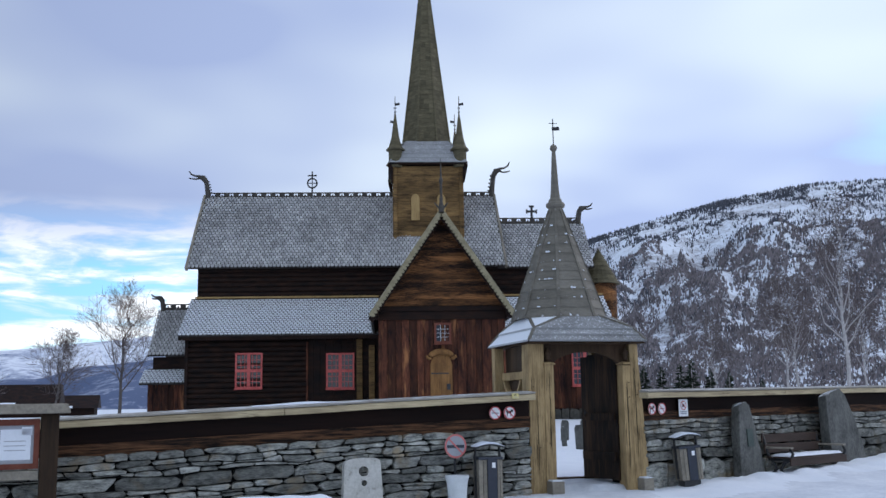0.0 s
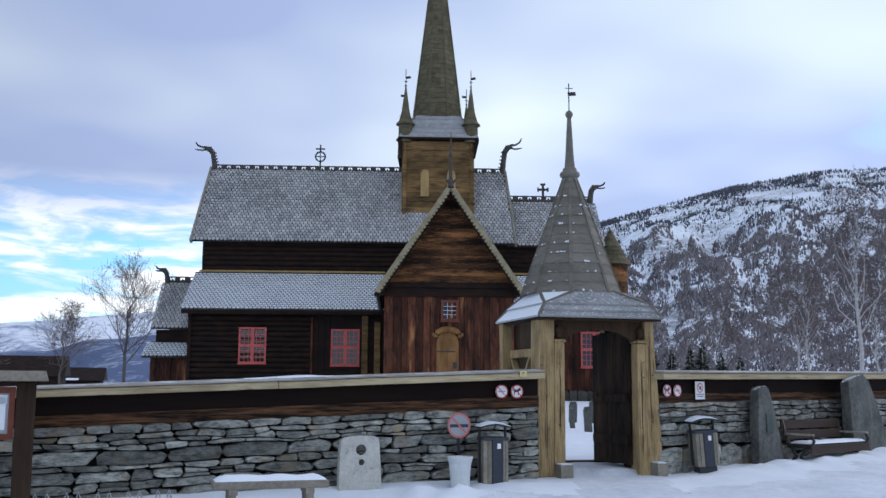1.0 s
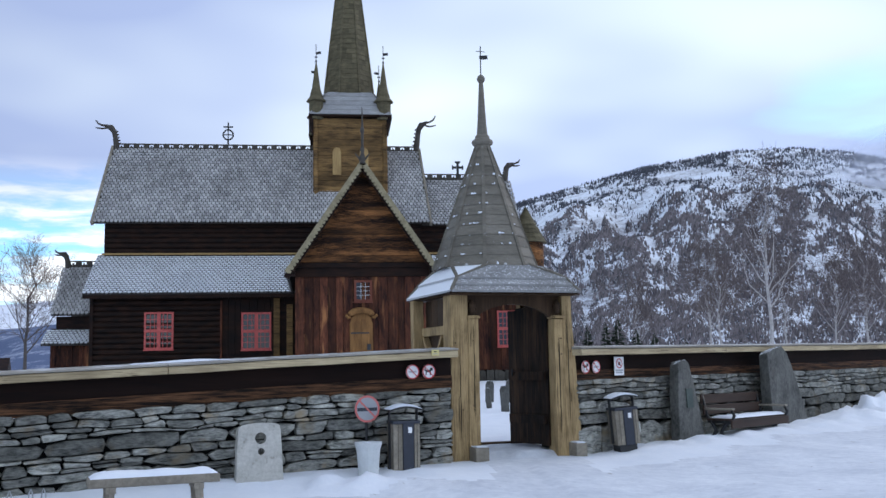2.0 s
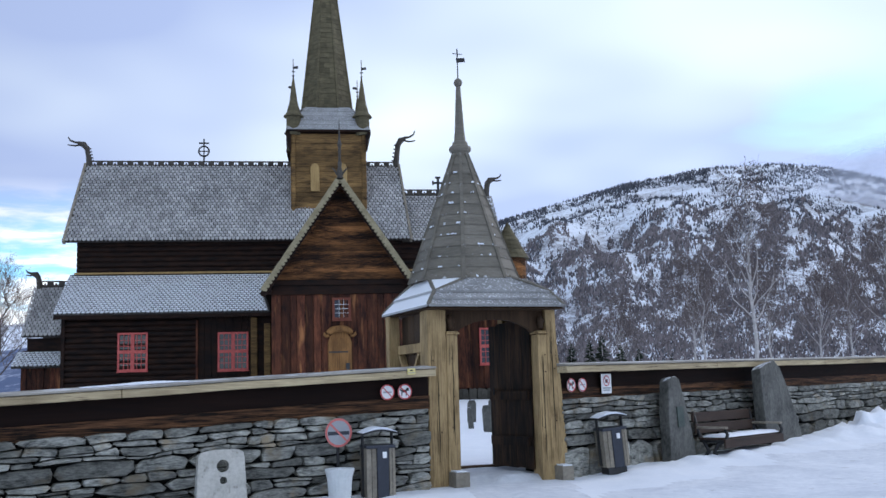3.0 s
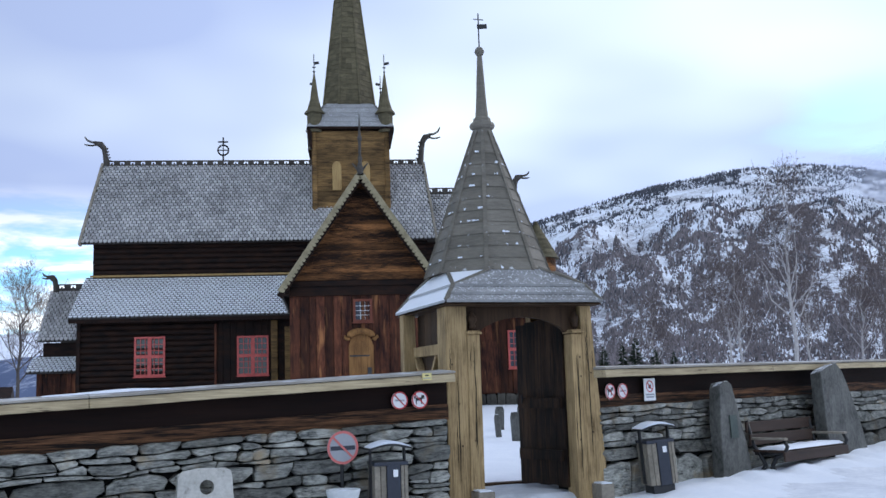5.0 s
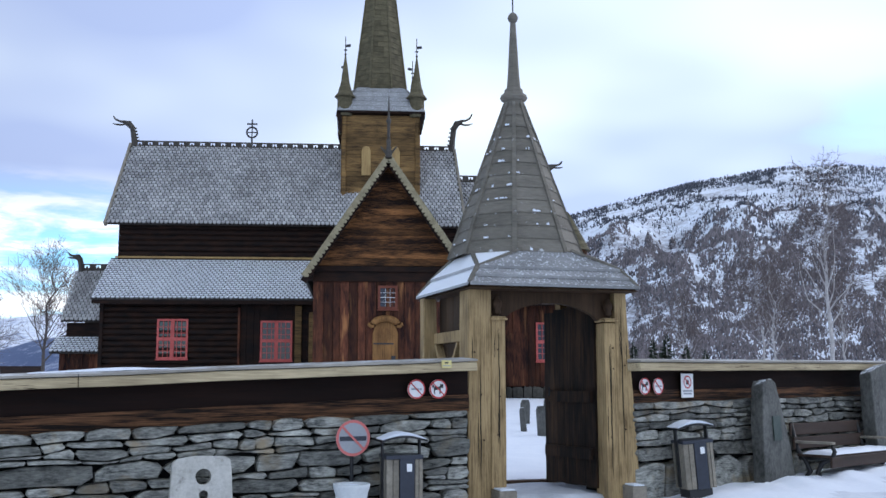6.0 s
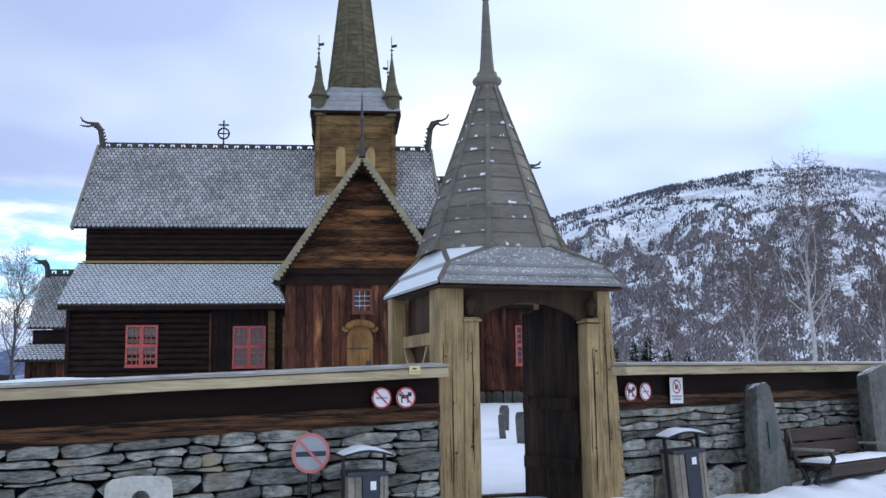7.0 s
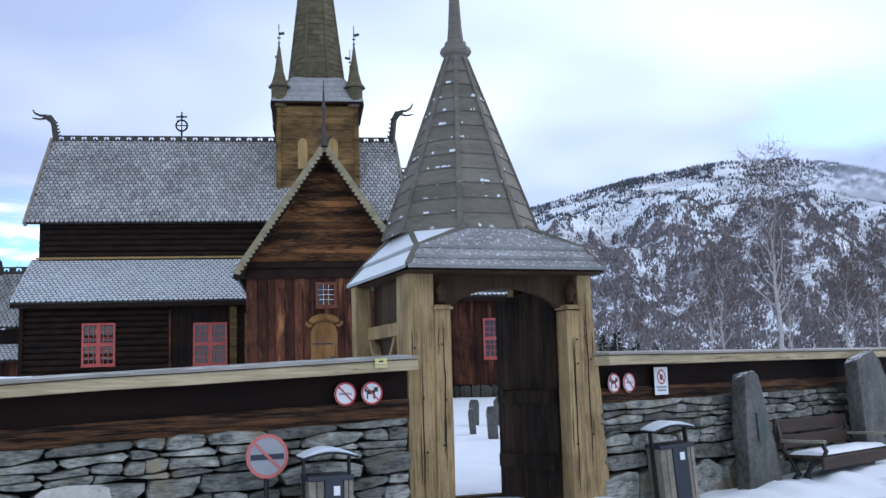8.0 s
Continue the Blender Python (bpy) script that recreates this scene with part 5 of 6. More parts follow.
for r in range(n):
    z0, z1 = SZ - 0.1 + (TIP - SZ) * r / n, SZ - 0.1 + (TIP - SZ) * (r + 1) / n
    a, b = SA * (1 - r / n) + 0.035, SA * (1 - (r + 1) / n) + 0.012
    lo, hi, inner = oct8(a, z0), oct8(max(b, 0.01), z1 + 0.03), oct8(max(a - 0.08, 0.005), z0)
    for i in range(8):
        j = (i + 1) % 8
        cut = max(int(4 * (1 - r / n)), 1)
        for c in range(cut):
            mixp = lambda p, q, t: tuple(p[k] + (q[k] - p[k]) * t for k in range(3))
            t0, t1 = c / cut + 0.006, (c + 1) / cut - 0.006
            g.add([mixp(lo[i], lo[j], t0), mixp(lo[i], lo[j], t1), mixp(hi[i], hi[j], t1), mixp(hi[i], hi[j], t0), mixp(inner[i], inner[j], t0), mixp(inner[i], inner[j], t1)], [(0, 1, 2, 3), (4, 5, 1, 0)])
tagged(part("spire_shingles", g, SPIRE, church, "mossy brown-green shingles of the tall spire"), kind="stuff")
g = Geo()
g.hull(oct8(SA - 0.01, SZ - 0.2), oct8(0.01, TIP - 0.05))
part("spire", g, SPIRE, church, "slender octagonal spire")
for p, q in zip(oct8(SA + 0.02, SZ), oct8(0.02, TIP)):
    part("spire_hip", Geo().bar(p, q, 0.12, 0.07, up=(p[0] - AX, p[1] - RY, 0), w2=0.03, h2=0.03), SPIRE, church)
for sx in (-1, 1):
    for sy in (-1, 1):
        x, y = AX + sx * 1.80, RY + sy * 1.80
        tur = part("turret", Geo().lathe([(0.36, 14.35), (0.38, 14.5), (0.38, 15.36)], 12, (x, y)), SPIRE, church, "small round corner turret")
        part("turret_roof", Geo().lathe([(0.52, 15.33), (0.52, 15.38), (0.36, 15.58), (0.22, 16.1), (0.09, 17.1), (0.03, 17.5)], 12, (x, y)), SPIRE, tur, "flared shingled cap")
        g = Geo()
        g.rod((x, y, 17.4), (x, y, 18.5), 0.02).lathe([(0.02, 17.5), (0.07, 17.56), (0.02, 17.63)], 8, (x, y)).bar((x - 0.02, y, 18.0), (x - 0.26 * sy, y, 18.05), 0.015, 0.14).bar((x - 0.08, y, 17.8), (x + 0.08, y, 17.8), 0.03, 0.06)
        part("vane", g, IRON, tur, "small iron vane")
# choir beyond the tower
part("choir_core", Geo().box(3.1, 8.0, 37.0, 41.4, FLOOR, 8.7), LOG, church)
logs(3.1, 8.0, 37.05, 6.6, 8.75, 0.27, LOG, seed=8)
roof_slab("choir_roof", [(3.2, 36.6, 8.62), (8.5, 36.6, 8.62), (8.3, RY, 11.5), (3.2, RY, 11.5)], UNDERROOF, 0.12, "choir roof")
roof_slab("choir_roof", [(8.5, 41.8, 8.62), (3.2, 41.8, 8.62), (3.2, RY, 11.5), (8.3, RY, 11.5)], UNDERROOF, 0.12)
shingles("choir_shingles", (3.56, 36.57, 8.62), (4.9, 0, 0), (0, 2.6, 2.86), 0.205, 0.20, SHINGLE, church, "grey scale-shaped wooden shingles", 61)
part("choir_gable", Geo().prism([(36.9, 6.0), (41.5, 6.0), (41.5, 8.6), (39.2, 11.3), (36.9, 8.6)], 0.2, Matrix.Translation((8.1, 0, 0)) @ pose(0, 0, 0, 0, 0, 90)), LOG, church)
crest(3.4, 8.2, 11.48)
dragon(8.25, 11.5, 1, 0.8)
g = Geo()
g.bar((5.5, RY, 11.5), (5.5, RY, 12.5), 0.12).bar((5.22, RY, 12.18), (5.78, RY, 12.18), 0.11).bar((5.36, RY, 12.48), (5.64, RY, 12.48), 0.10).bar((5.22, RY, 12.06), (5.22, RY, 12.3), 0.08).bar((5.78, RY, 12.06), (5.78, RY, 12.3), 0.08)
part("roof_cross", g, IRON, church, "dark wooden cross on the choir ridge")
g = Geo()
g.lathe([(0.95, FLOOR), (0.95, 7.95)], 20, (9.3, RY))
part("apse_wall", g, GABLE, church, "yellow-brown round apse turret")
g = Geo()
for r in range(8):
    t0, t1 = r / 8, (r + 1) / 8
    g.lathe([(1.16 - 1.1 * t0, 7.9 + 2.05 * t0), (1.12 - 1.1 * t1, 7.9 + 2.05 * t1 + 0.02)], 20, (9.3, RY))
part("apse_roof", g, SPIRE, church, "conical shingled cap")
# lower west annex
part("annex_core", Geo().box(-15.35, -12.9, 37.3, 41.1, FLOOR, 4.0), LOG, church)
part("annex_core", Geo().box(-15.3, -12.9, 36.5, 37.4, FLOOR, 2.6), LOG, church)
roof_slab("annex_roof", [(-15.55, 36.95, 4.1), (-12.9, 36.95, 4.1), (-12.9, RY, 6.72), (-15.35, RY, 6.72)], UNDERROOF, 0.12, "annex roof")
roof_slab("annex_roof", [(-12.9, 41.45, 4.1), (-15.55, 41.45, 4.1), (-15.35, RY, 6.72), (-12.9, RY, 6.72)], UNDERROOF, 0.12)
shingles("annex_shingles", (-15.55, 36.92, 4.1), (2.6, 0, 0), (0, 2.25, 2.6), 0.205, 0.20, SHINGLE, church, "grey scale-shaped wooden shingles", 71)
roof_slab("annex_roof", [(-15.75, 36.0, 2.6), (-12.9, 36.0, 2.6), (-12.9, 37.35, 3.4), (-15.55, 37.35, 3.4)], UNDERROOF, 0.12)
shingles("annex_shingles", (-15.75, 35.97, 2.6), (2.8, 0, 0), (0, 1.35, 0.8), 0.205, 0.20, SHINGLE_LOW, church, "scale-shaped shingles white with dry snow", 72)
planks(-15.4, -12.95, 36.5, 0.9, 2.55, 0.28, PLANK, seed=9)
crest(-15.3, -13.1, 6.70)
dragon(-15.35, 6.7, -1, 0.62)
# foundation stones
rnd = random.Random(10)
for x0, x1, y in ((-13.0, PX0, AY - 0.12), (PX0 - 0.05, PX1 + 0.05, PY - 0.15), (PX1, 8.6, AY - 0.12)):
    x = x0
    while x < x1:
        w = rnd.uniform(0.22, 0.55)
        block = part("foundation_stone", STONES[rnd.randrange(18)], CHURCHSTONE, church, at=pose(x + w / 2, y + 0.1, FLOOR + 0.22, 0, rnd.uniform(-2, 2), 0) @ Matrix.Diagonal((w, 0.4, 0.56, 1)))
        block.material_slots[0].link = "OBJECT"
        block.material_slots[0].material = CHURCHSTONE
        x += w


# ---- things before the wall ----
def left_place(s, d, z=0.0):
    """A place s metres along the west wall and d metres before it."""
    p = LEFT_AT + Matrix.Rotation(radians(LEFT_YAW), 3, "Z") @ Vector((s, -d, 0))
    return pose(p.x, p.y, z, 0, 0, LEFT_YAW)


def right_place(s, d, z=0.0):
    """A place s metres along the east wall and d metres before it."""
    p = RIGHT_AT + Matrix.Rotation(radians(RIGHT_YAW), 3, "Z") @ Vector((s, -d, 0))
    return pose(p.x, p.y, z, 0, 0, RIGHT_YAW)


def round_sign(name, m, r, mat, label, drawing, face=WHITE):
    """A thin round plate with a coloured ring and bar; its face looks along -y."""
    sign = thing(name, m, label, "sign", "round prohibition signs" if r < 0.15 else "")
    turn = pose(0, 0, 0, 90)
    part("plate", Geo().lathe([(r, 0.0), (r, 0.006)], 28, m=turn), face, sign)
    g = Geo()
    n = 28
    for i in range(n):
        a, b = 2 * math.pi * i / n, 2 * math.pi * (i + 1) / n
        q = lambda t, k, y: (k * math.cos(t), y, k * math.sin(t))
        g.add([q(a, r, -0.010), q(b, r, -0.010), q(b, r * 0.85, -0.010), q(a, r * 0.85, -0.010)], [(0, 1, 2, 3)])
    part("ring", g, mat, sign, "red ring")
    part("bar", Geo().bar((-r * 0.6, -0.0115, r * 0.6), (r * 0.6, -0.0115, -r * 0.6), 0.003, r * 0.12, up=(1, 0, 1)), mat, sign, "red slanting bar")
    if drawing == "dog":
        g = Geo().box(-0.055, 0.03, -0.009, -0.007, -0.01, 0.028).box(0.02, 0.062, -0.009, -0.007, 0.012, 0.055).box(-0.055, -0.04, -0.009, -0.007, -0.055, -0.01).box(0.014, 0.03, -0.009, -0.007, -0.055, -0.01).box(-0.075, -0.055, -0.009, -0.007, 0.015, 0.045)
        part("symbol", g, BLACK, sign, "black four-legged symbol")
    elif drawing == "smoke":
        g = Geo().box(-0.062, 0.035, -0.009, -0.007, -0.010, 0.010).box(0.041, 0.062, -0.009, -0.007, -0.010, 0.010)
        part("symbol", g, GREYPRINT, sign, "grey cigarette symbol")
    elif drawing == "vehicle":
        g = Geo().box(-0.15, 0.15, -0.009, -0.007, -0.030, 0.018)
        part("symbol", g, NAVY, sign, "faded dark band across the face")
    return sign


round_sign("no_smoking_sign", left_place(-0.68, -0.028, 1.13), 0.108, SIGNRED, "round white no-smoking sign with red ring on the boarding", "smoke")
round_sign("no_dogs_sign", left_place(-0.41, -0.028, 1.13), 0.108, SIGNRED, "round white no-dogs sign with red ring on the boarding", "dog")
round_sign("no_dogs_sign", right_place(0.30, -0.022, 1.15), 0.105, SIGNRED, "round white no-dogs sign with red ring on the boarding", "dog")
round_sign("no_smoking_sign", right_place(0.575, -0.022, 1.15), 0.105, SIGNRED, "round white no-smoking sign with red ring on the boarding", "smoke")
ban = round_sign("no_vehicles_sign", left_place(-1.52, 0.24, 0.62), 0.19, SIGNPINK, "faded red round traffic sign on a thin post", "vehicle", GREYPRINT)
part("post", Geo().rod((0, 0.03, -1.05), (0, 0.03, 0.1), 0.022), IRON, ban, "thin grey post")
notice = thing("notice", right_place(1.20, -0.02, 1.0), "white rectangular notice with a red ring and grey text lines", "sign")
part("plate", Geo().box(-0.13, 0.13, 0.0, 0.008, 0.0, 0.31), WHITE, notice)
g = Geo()
for i in range(24):
    a, b = 2 * math.pi * i / 24, 2 * math.pi * (i + 1) / 24
    q = lambda t, k: (k * math.cos(t), -0.003, 0.20 + k * math.sin(t))
    g.add([q(a, 0.085), q(b, 0.085), q(b, 0.068), q(a, 0.068)], [(0, 1, 2, 3)])
part("ring", g, SIGNRED, notice, "red ring")
part("bar", Geo().bar((-0.055, -0.004, 0.255), (0.055, -0.004, 0.145), 0.002, 0.014, up=(1, 0, 1)), SIGNRED, notice)
part("symbol", Geo().box(-0.03, 0.03, -0.0035, -0.002, 0.17, 0.225), BLACK, notice, "black symbol")
for z, w in ((0.075, 0.10), (0.04, 0.085)):
    part("text_line", Geo().box(-w, w, -0.003, -0.001, z, z + 0.022), GREYPRINT, notice, "illegible line of grey print")
plate = thing("yellow_plate", left_place(-0.40, 0.19, 1.365), "small yellow plate with a dark mark on the coping beam", "sign")
part("plate", Geo().box(-0.06, 0.06, 0, 0.008, 0, 0.085), YELLOW, plate)
part("mark", Geo().box(-0.025, 0.02, -0.003, -0.001, 0.05, 0.066), BLACK, plate, "dark mark")
part("text_line", Geo().box(-0.05, 0.05, -0.003, -0.001, 0.02, 0.03), GREYPRINT, plate)


def litter_bin(m, label, h):
    """A boxy bin: steel frame, wooden slats, a blue front panel, and a curved lid on two arms."""
    b = thing("litter_bin", m, label, "litter bin", "bins by the gate")
    w, d = 0.195, 0.17
    part("body", Geo().box(-w + 0.02, w - 0.02, -d + 0.02, d - 0.02, 0.03, h - 0.03), BLACK, b, "black inner bin")
    part("front_panel", Geo().box(-0.055, 0.105, -d - 0.012, -d + 0.019, 0.02, h - 0.02), NAVY, b, "dark blue front panel", bevel=0.006)
    for x0, x1 in ((-w, -0.130), (-0.124, -0.062), (0.112, 0.150), (0.156, w)):
        part("slat", Geo().box(x0, x1, -d - 0.004, -d + 0.018, 0.03, h - 0.045), GREYWOOD, b, "grey wooden slat", bevel=0.004)
    for s in (-1, 1):
        for k in range(4):
            y0 = -d + 0.022 + 0.079 * k
            x = s * w
            part("slat", Geo().box(min(x, x - s * 0.02), max(x, x - s * 0.02), y0, y0 + 0.070, 0.03, h - 0.045), GREYWOOD, b, "grey wooden slat", bevel=0.004)
        part("lid_arm", Geo().box(s * (w + 0.008) - 0.008, s * (w + 0.008) + 0.008, -0.03, 0.05, 0.05, h + 0.16), BLACK, b, "black side arm")
    part("rim", Geo().box(-w - 0.006, w + 0.006, -d - 0.016, d + 0.01, h - 0.044, h), NAVY, b, "dark steel rim", bevel=0.008)
    prof = [(-w - 0.05 + (2 * w + 0.1) * i / 10, h + 0.155 + 0.045 * math.sin(math.pi * i / 10)) for i in range(11)]
    lid = part("lid", Geo().prism(prof + [(x, z - 0.02) for x, z in reversed(prof)], 2 * d + 0.04, Matrix.Translation((0, -d - 0.02, 0))), IRON, b, "curved dark lid")
    part("snow_cap", Geo().prism([(x * 0.97, z + 0.002) for x, z in prof] + [(x * 0.95, z + 0.012 + 0.022 * math.sin(math.pi * i / 10)) for i, (x, z) in reversed(list(enumerate(prof)))], 2 * d, Matrix.Translation((0, -d, 0))), SNOW, lid, "thin snow on the lid")
    part("sticker", Geo().box(0.02, 0.075, -d - 0.0155, -d - 0.0125, h - 0.17, h - 0.09), WHITE, b, "white torn sticker")
    part("foot", Geo().box(-0.15, 0.15, -0.14, 0.14, -0.2, 0.03), BLACK, b)
    return b


litter_bin(left_place(-1.04, 0.42, -0.28) @ pose(0, 0, 0, 0, 0, -8), "slatted litter bin with blue panel and snowy lid beside the gate", 0.73)
litter_bin(right_place(0.78, 0.36, -0.12) @ pose(0, 0, 0, 0, -4, -30), "slatted litter bin with blue panel, white sticker and snowy lid", 0.62)
# flower pot
pot = thing("flower_pot", left_place(-1.66, 0.62, -0.30), "pale flared flower pot half sunk in snow", "flower pot")
part("pot", Geo().lathe([(0.13, -0.15), (0.15, 0.22), (0.165, 0.38), (0.19, 0.46), (0.19, 0.485), (0.168, 0.485), (0.16, 0.43), (0.02, 0.42)], 22), POT, pot, smooth=False)
part("snow_fill", Geo().lathe([(0.158, 0.425), (0.12, 0.465), (0.02, 0.48)], 18), SNOW, pot, "snow in the pot", smooth=True)


def holed_stone():
    """A pale upright slab with two holes through it."""
    st = thing("holed_stone", pose(-3.26, -1.74, -0.34, -4, 0, 14), "pale worn upright stone with two round holes", "stone")
    side = lambda z: 0.325 - 0.045 * max(z, 0) / 0.8
    holes = ((0.02, 0.46, 0.045, 0.075), (0.015, 0.635, 0.078, 0.10))   # x, z, radius, half the cell
    g = Geo()

    def slice_(x0a, x1a, z0, x0b, x1b, z1):
        g.prism([(x0a, z0), (x1a, z0), (x1b, z1), (x0b, z1)], 0.17)

    slice_(-side(0), side(0), -0.36, -side(0.385), side(0.385), 0.385)
    for hx, hz, r, c in holes:
        z0, z1 = hz - c, hz + c
        slice_(-side(z0), hx - c, z0, -side(z1), hx - c, z1)
        slice_(hx + c, side(z0), z0, hx + c, side(z1), z1)
        n = 16
        for i in range(n):
            t0, t1 = 2 * math.pi * i / n, 2 * math.pi * (i + 1) / n
            far = lambda t: c / max(abs(math.cos(t)), abs(math.sin(t)))
            q = lambda t, k: (hx + k * math.cos(t), hz + k * math.sin(t))
            g.prism([q(t0, r), q(t0, far(t0)), q(t1, far(t1)), q(t1, r)], 0.17)
    g.prism([(-side(0.735), 0.735), (side(0.735), 0.735), (0.270, 0.80), (0.21, 0.83), (-0.05, 0.838), (-0.22, 0.815), (-0.272, 0.78)], 0.17)
    me = g.mesh("slab")
    bm = bmesh.new()
    bm.from_mesh(me)
    bmesh.ops.remove_doubles(bm, verts=bm.verts, dist=0.002)
    bm.to_mesh(me)
    bm.free()
    part("slab", me, PALESTONE, st)


holed_stone()


def plank_bench():
    """A low bench in the snow: a thick plank on two trestles."""
    b = thing("plank_bench", pose(-4.22, -4.50, -0.34, 0, 0, 15), "low grey plank bench covered in snow", "bench")
    part("seat", Geo().box(-0.66, 0.66, -0.19, 0.19, 0.38, 0.47), GREYWOOD, b, bevel=0.015)
    me = bpy.data.meshes.new("snow_cover")
    nx, ny = 30, 10
    vs = []
    for j in range(ny + 1):
        for i in range(nx + 1):
            x, y = -0.64 + 1.28 * i / nx, -0.175 + 0.35 * j / ny
            e = min(i, nx - i, j * 2, (ny - j) * 2, 3) / 3
            vs.append((x, y, 0.472 + e ** 0.5 * (0.05 + 0.018 * noise.noise(Vector((x * 4, y * 4, 0))))))
    me.from_pydata(vs, [], [(j * (nx + 1) + i, j * (nx + 1) + i + 1, (j + 1) * (nx + 1) + i + 1, (j + 1) * (nx + 1) + i) for j in range(ny) for i in range(nx)])
    me.polygons.foreach_set("use_smooth", [True] * len(me.polygons))
    part("snow_cover", me, SNOW, b, "smooth layer of snow")
    for x in (-0.44, 0.44):
        for y in (-0.15, 0.15):
            part("leg", Geo().bar((x + 0.05 * (1 if x > 0 else -1), y * 1.2, -0.3), (x, y, 0.385), 0.07, 0.06), GREYWOOD, b)
        part("cross_piece", Geo().box(x - 0.05, x + 0.05, -0.19, 0.19, 0.32, 0.379), GREYWOOD, b)


plank_bench()


def bike_rack():
    """A row of thin wire loops poking out of the snow."""
    r = thing("bike_rack", left_place(-6.6, 0.85, -0.38), "low wire bicycle rack half buried in snow", "bike rack")
    for i in range(5):
        x = -0.78 + 0.37 * i
        g = Geo()
        for k in (-0.09, 0.05):
            g.tube([(x + k - 0.045, 0, -0.1), (x + k - 0.02, 0, 0.19), (x + k, 0, 0.25), (x + k + 0.02, 0, 0.19), (x + k + 0.045, 0, -0.1)], [0.009] * 5, 6)
        part("wire_loop", g, STEEL, r)
    part("rail", Geo().rod((-0.95, 0, -0.01), (0.85, 0, -0.01), 0.012), STEEL, r)


bike_rack()


def info_board():
    b = thing("information_board", pose(-7.40, -3.50, -0.45, 0, 0, 19), "timber information board with red frame and posted papers", "information board")
    part("post", Geo().box(-0.13, 0.10, -0.10, 0.12, -0.1, 1.70), GATEDARK, b, "thick brown post", bevel=0.02)
    part("post", Geo().box(-1.93, -1.70, -0.10, 0.12, -0.1, 1.70), GATEDARK, b, "thick brown post", bevel=0.02)
    part("roof_board", Geo().prism([(-2.15, 1.70), (0.24, 1.70), (0.20, 1.83), (-2.10, 1.83)], 0.5, Matrix.Translation((0, -0.26, 0))), GREYWOOD, b, "thick grey roof board", bevel=0.015)
    fr = part("red_frame", Geo().box(-1.69, -0.14, -0.06, -0.02, 1.55, 1.63).box(-1.69, -0.14, -0.06, -0.02, 0.98, 1.05).box(-0.21, -0.14, -0.06, -0.02, 1.05, 1.55).box(-1.69, -1.62, -0.06, -0.02, 1.05, 1.55), BROWNFRAME, b, "dark red frame")
    part("back_panel", Geo().box(-1.62, -0.21, -0.03, 0.0, 1.05, 1.55), GREYPRINT, fr, "dark grey backing")
    for x0, x1, z0, z1 in ((-0.62, -0.245, 1.10, 1.50), (-1.05, -0.66, 1.08, 1.36), (-1.5, -1.1, 1.08, 1.5), (-0.36, -0.23, 1.42, 1.53)):
        p = part("paper", Geo().box(x0, x1, -0.034, -0.0305, z0, z1), PAPER, fr, "white posted paper")
        for k in range(3):
            if z1 - z0 > 0.2:
                part("text_line", Geo().box(x0 + 0.05, x1 - 0.06, -0.0355, -0.0345, z1 - 0.16 - 0.06 * k, z1 - 0.15 - 0.06 * k), GREYPRINT, p)
    part("ledge", Geo().box(-1.69, -0.14, -0.12, 0.05, 0.84, 0.96), GREYWOOD, b, "pale lower ledge", bevel=0.01)


info_board()


def slab_stone(m, outline, thick, label, lean):
    st = thing("standing_stone", m @ pose(0, 0, 0, lean), label, "standing stone", "stone slabs beside the bench")
    g = Geo()
    n = len(outline)
    rnd = random.Random(n)
    top = [(x * 0.93, thick + rnd.uniform(-0.02, 0.02), z * 0.985) for x, z in outline]
    g.add([(x, rnd.uniform(-0.015, 0.015), z) for x, z in outline] + top, [tuple(range(n)), tuple(range(2 * n - 1, n - 1, -1))] + [(i, i + n, (i + 1) % n + n, (i + 1) % n) for i in range(n)])
    part("slab", g, SLAB, st, bevel=0.02)
    return st


slab_a = slab_stone(right_place(2.62, 0.42, -0.25), [(-0.36, -0.1), (0.44, -0.1), (0.36, 0.55), (0.23, 1.1), (0.12, 1.44), (0.03, 1.50), (-0.12, 1.49), (-0.22, 1.43), (-0.30, 0.9)], 0.2, "tall grey-green slate slab with a bronze plaque", -3)
part("plaque", Geo().box(-0.08, 0.11, -0.030, 0.0, 0.66, 0.99), BRONZE, slab_a, "dark bronze plaque")
slab_stone(right_place(5.80, 0.55, -0.2), [(-0.55, -0.1), (0.85, -0.1), (0.72, 0.55), (0.50, 1.15), (0.28, 1.55), (0.10, 1.70), (-0.30, 1.62), (-0.50, 1.55), (-0.55, 0.8)], 0.22, "broad dark slate slab with a slanting edge", -4)


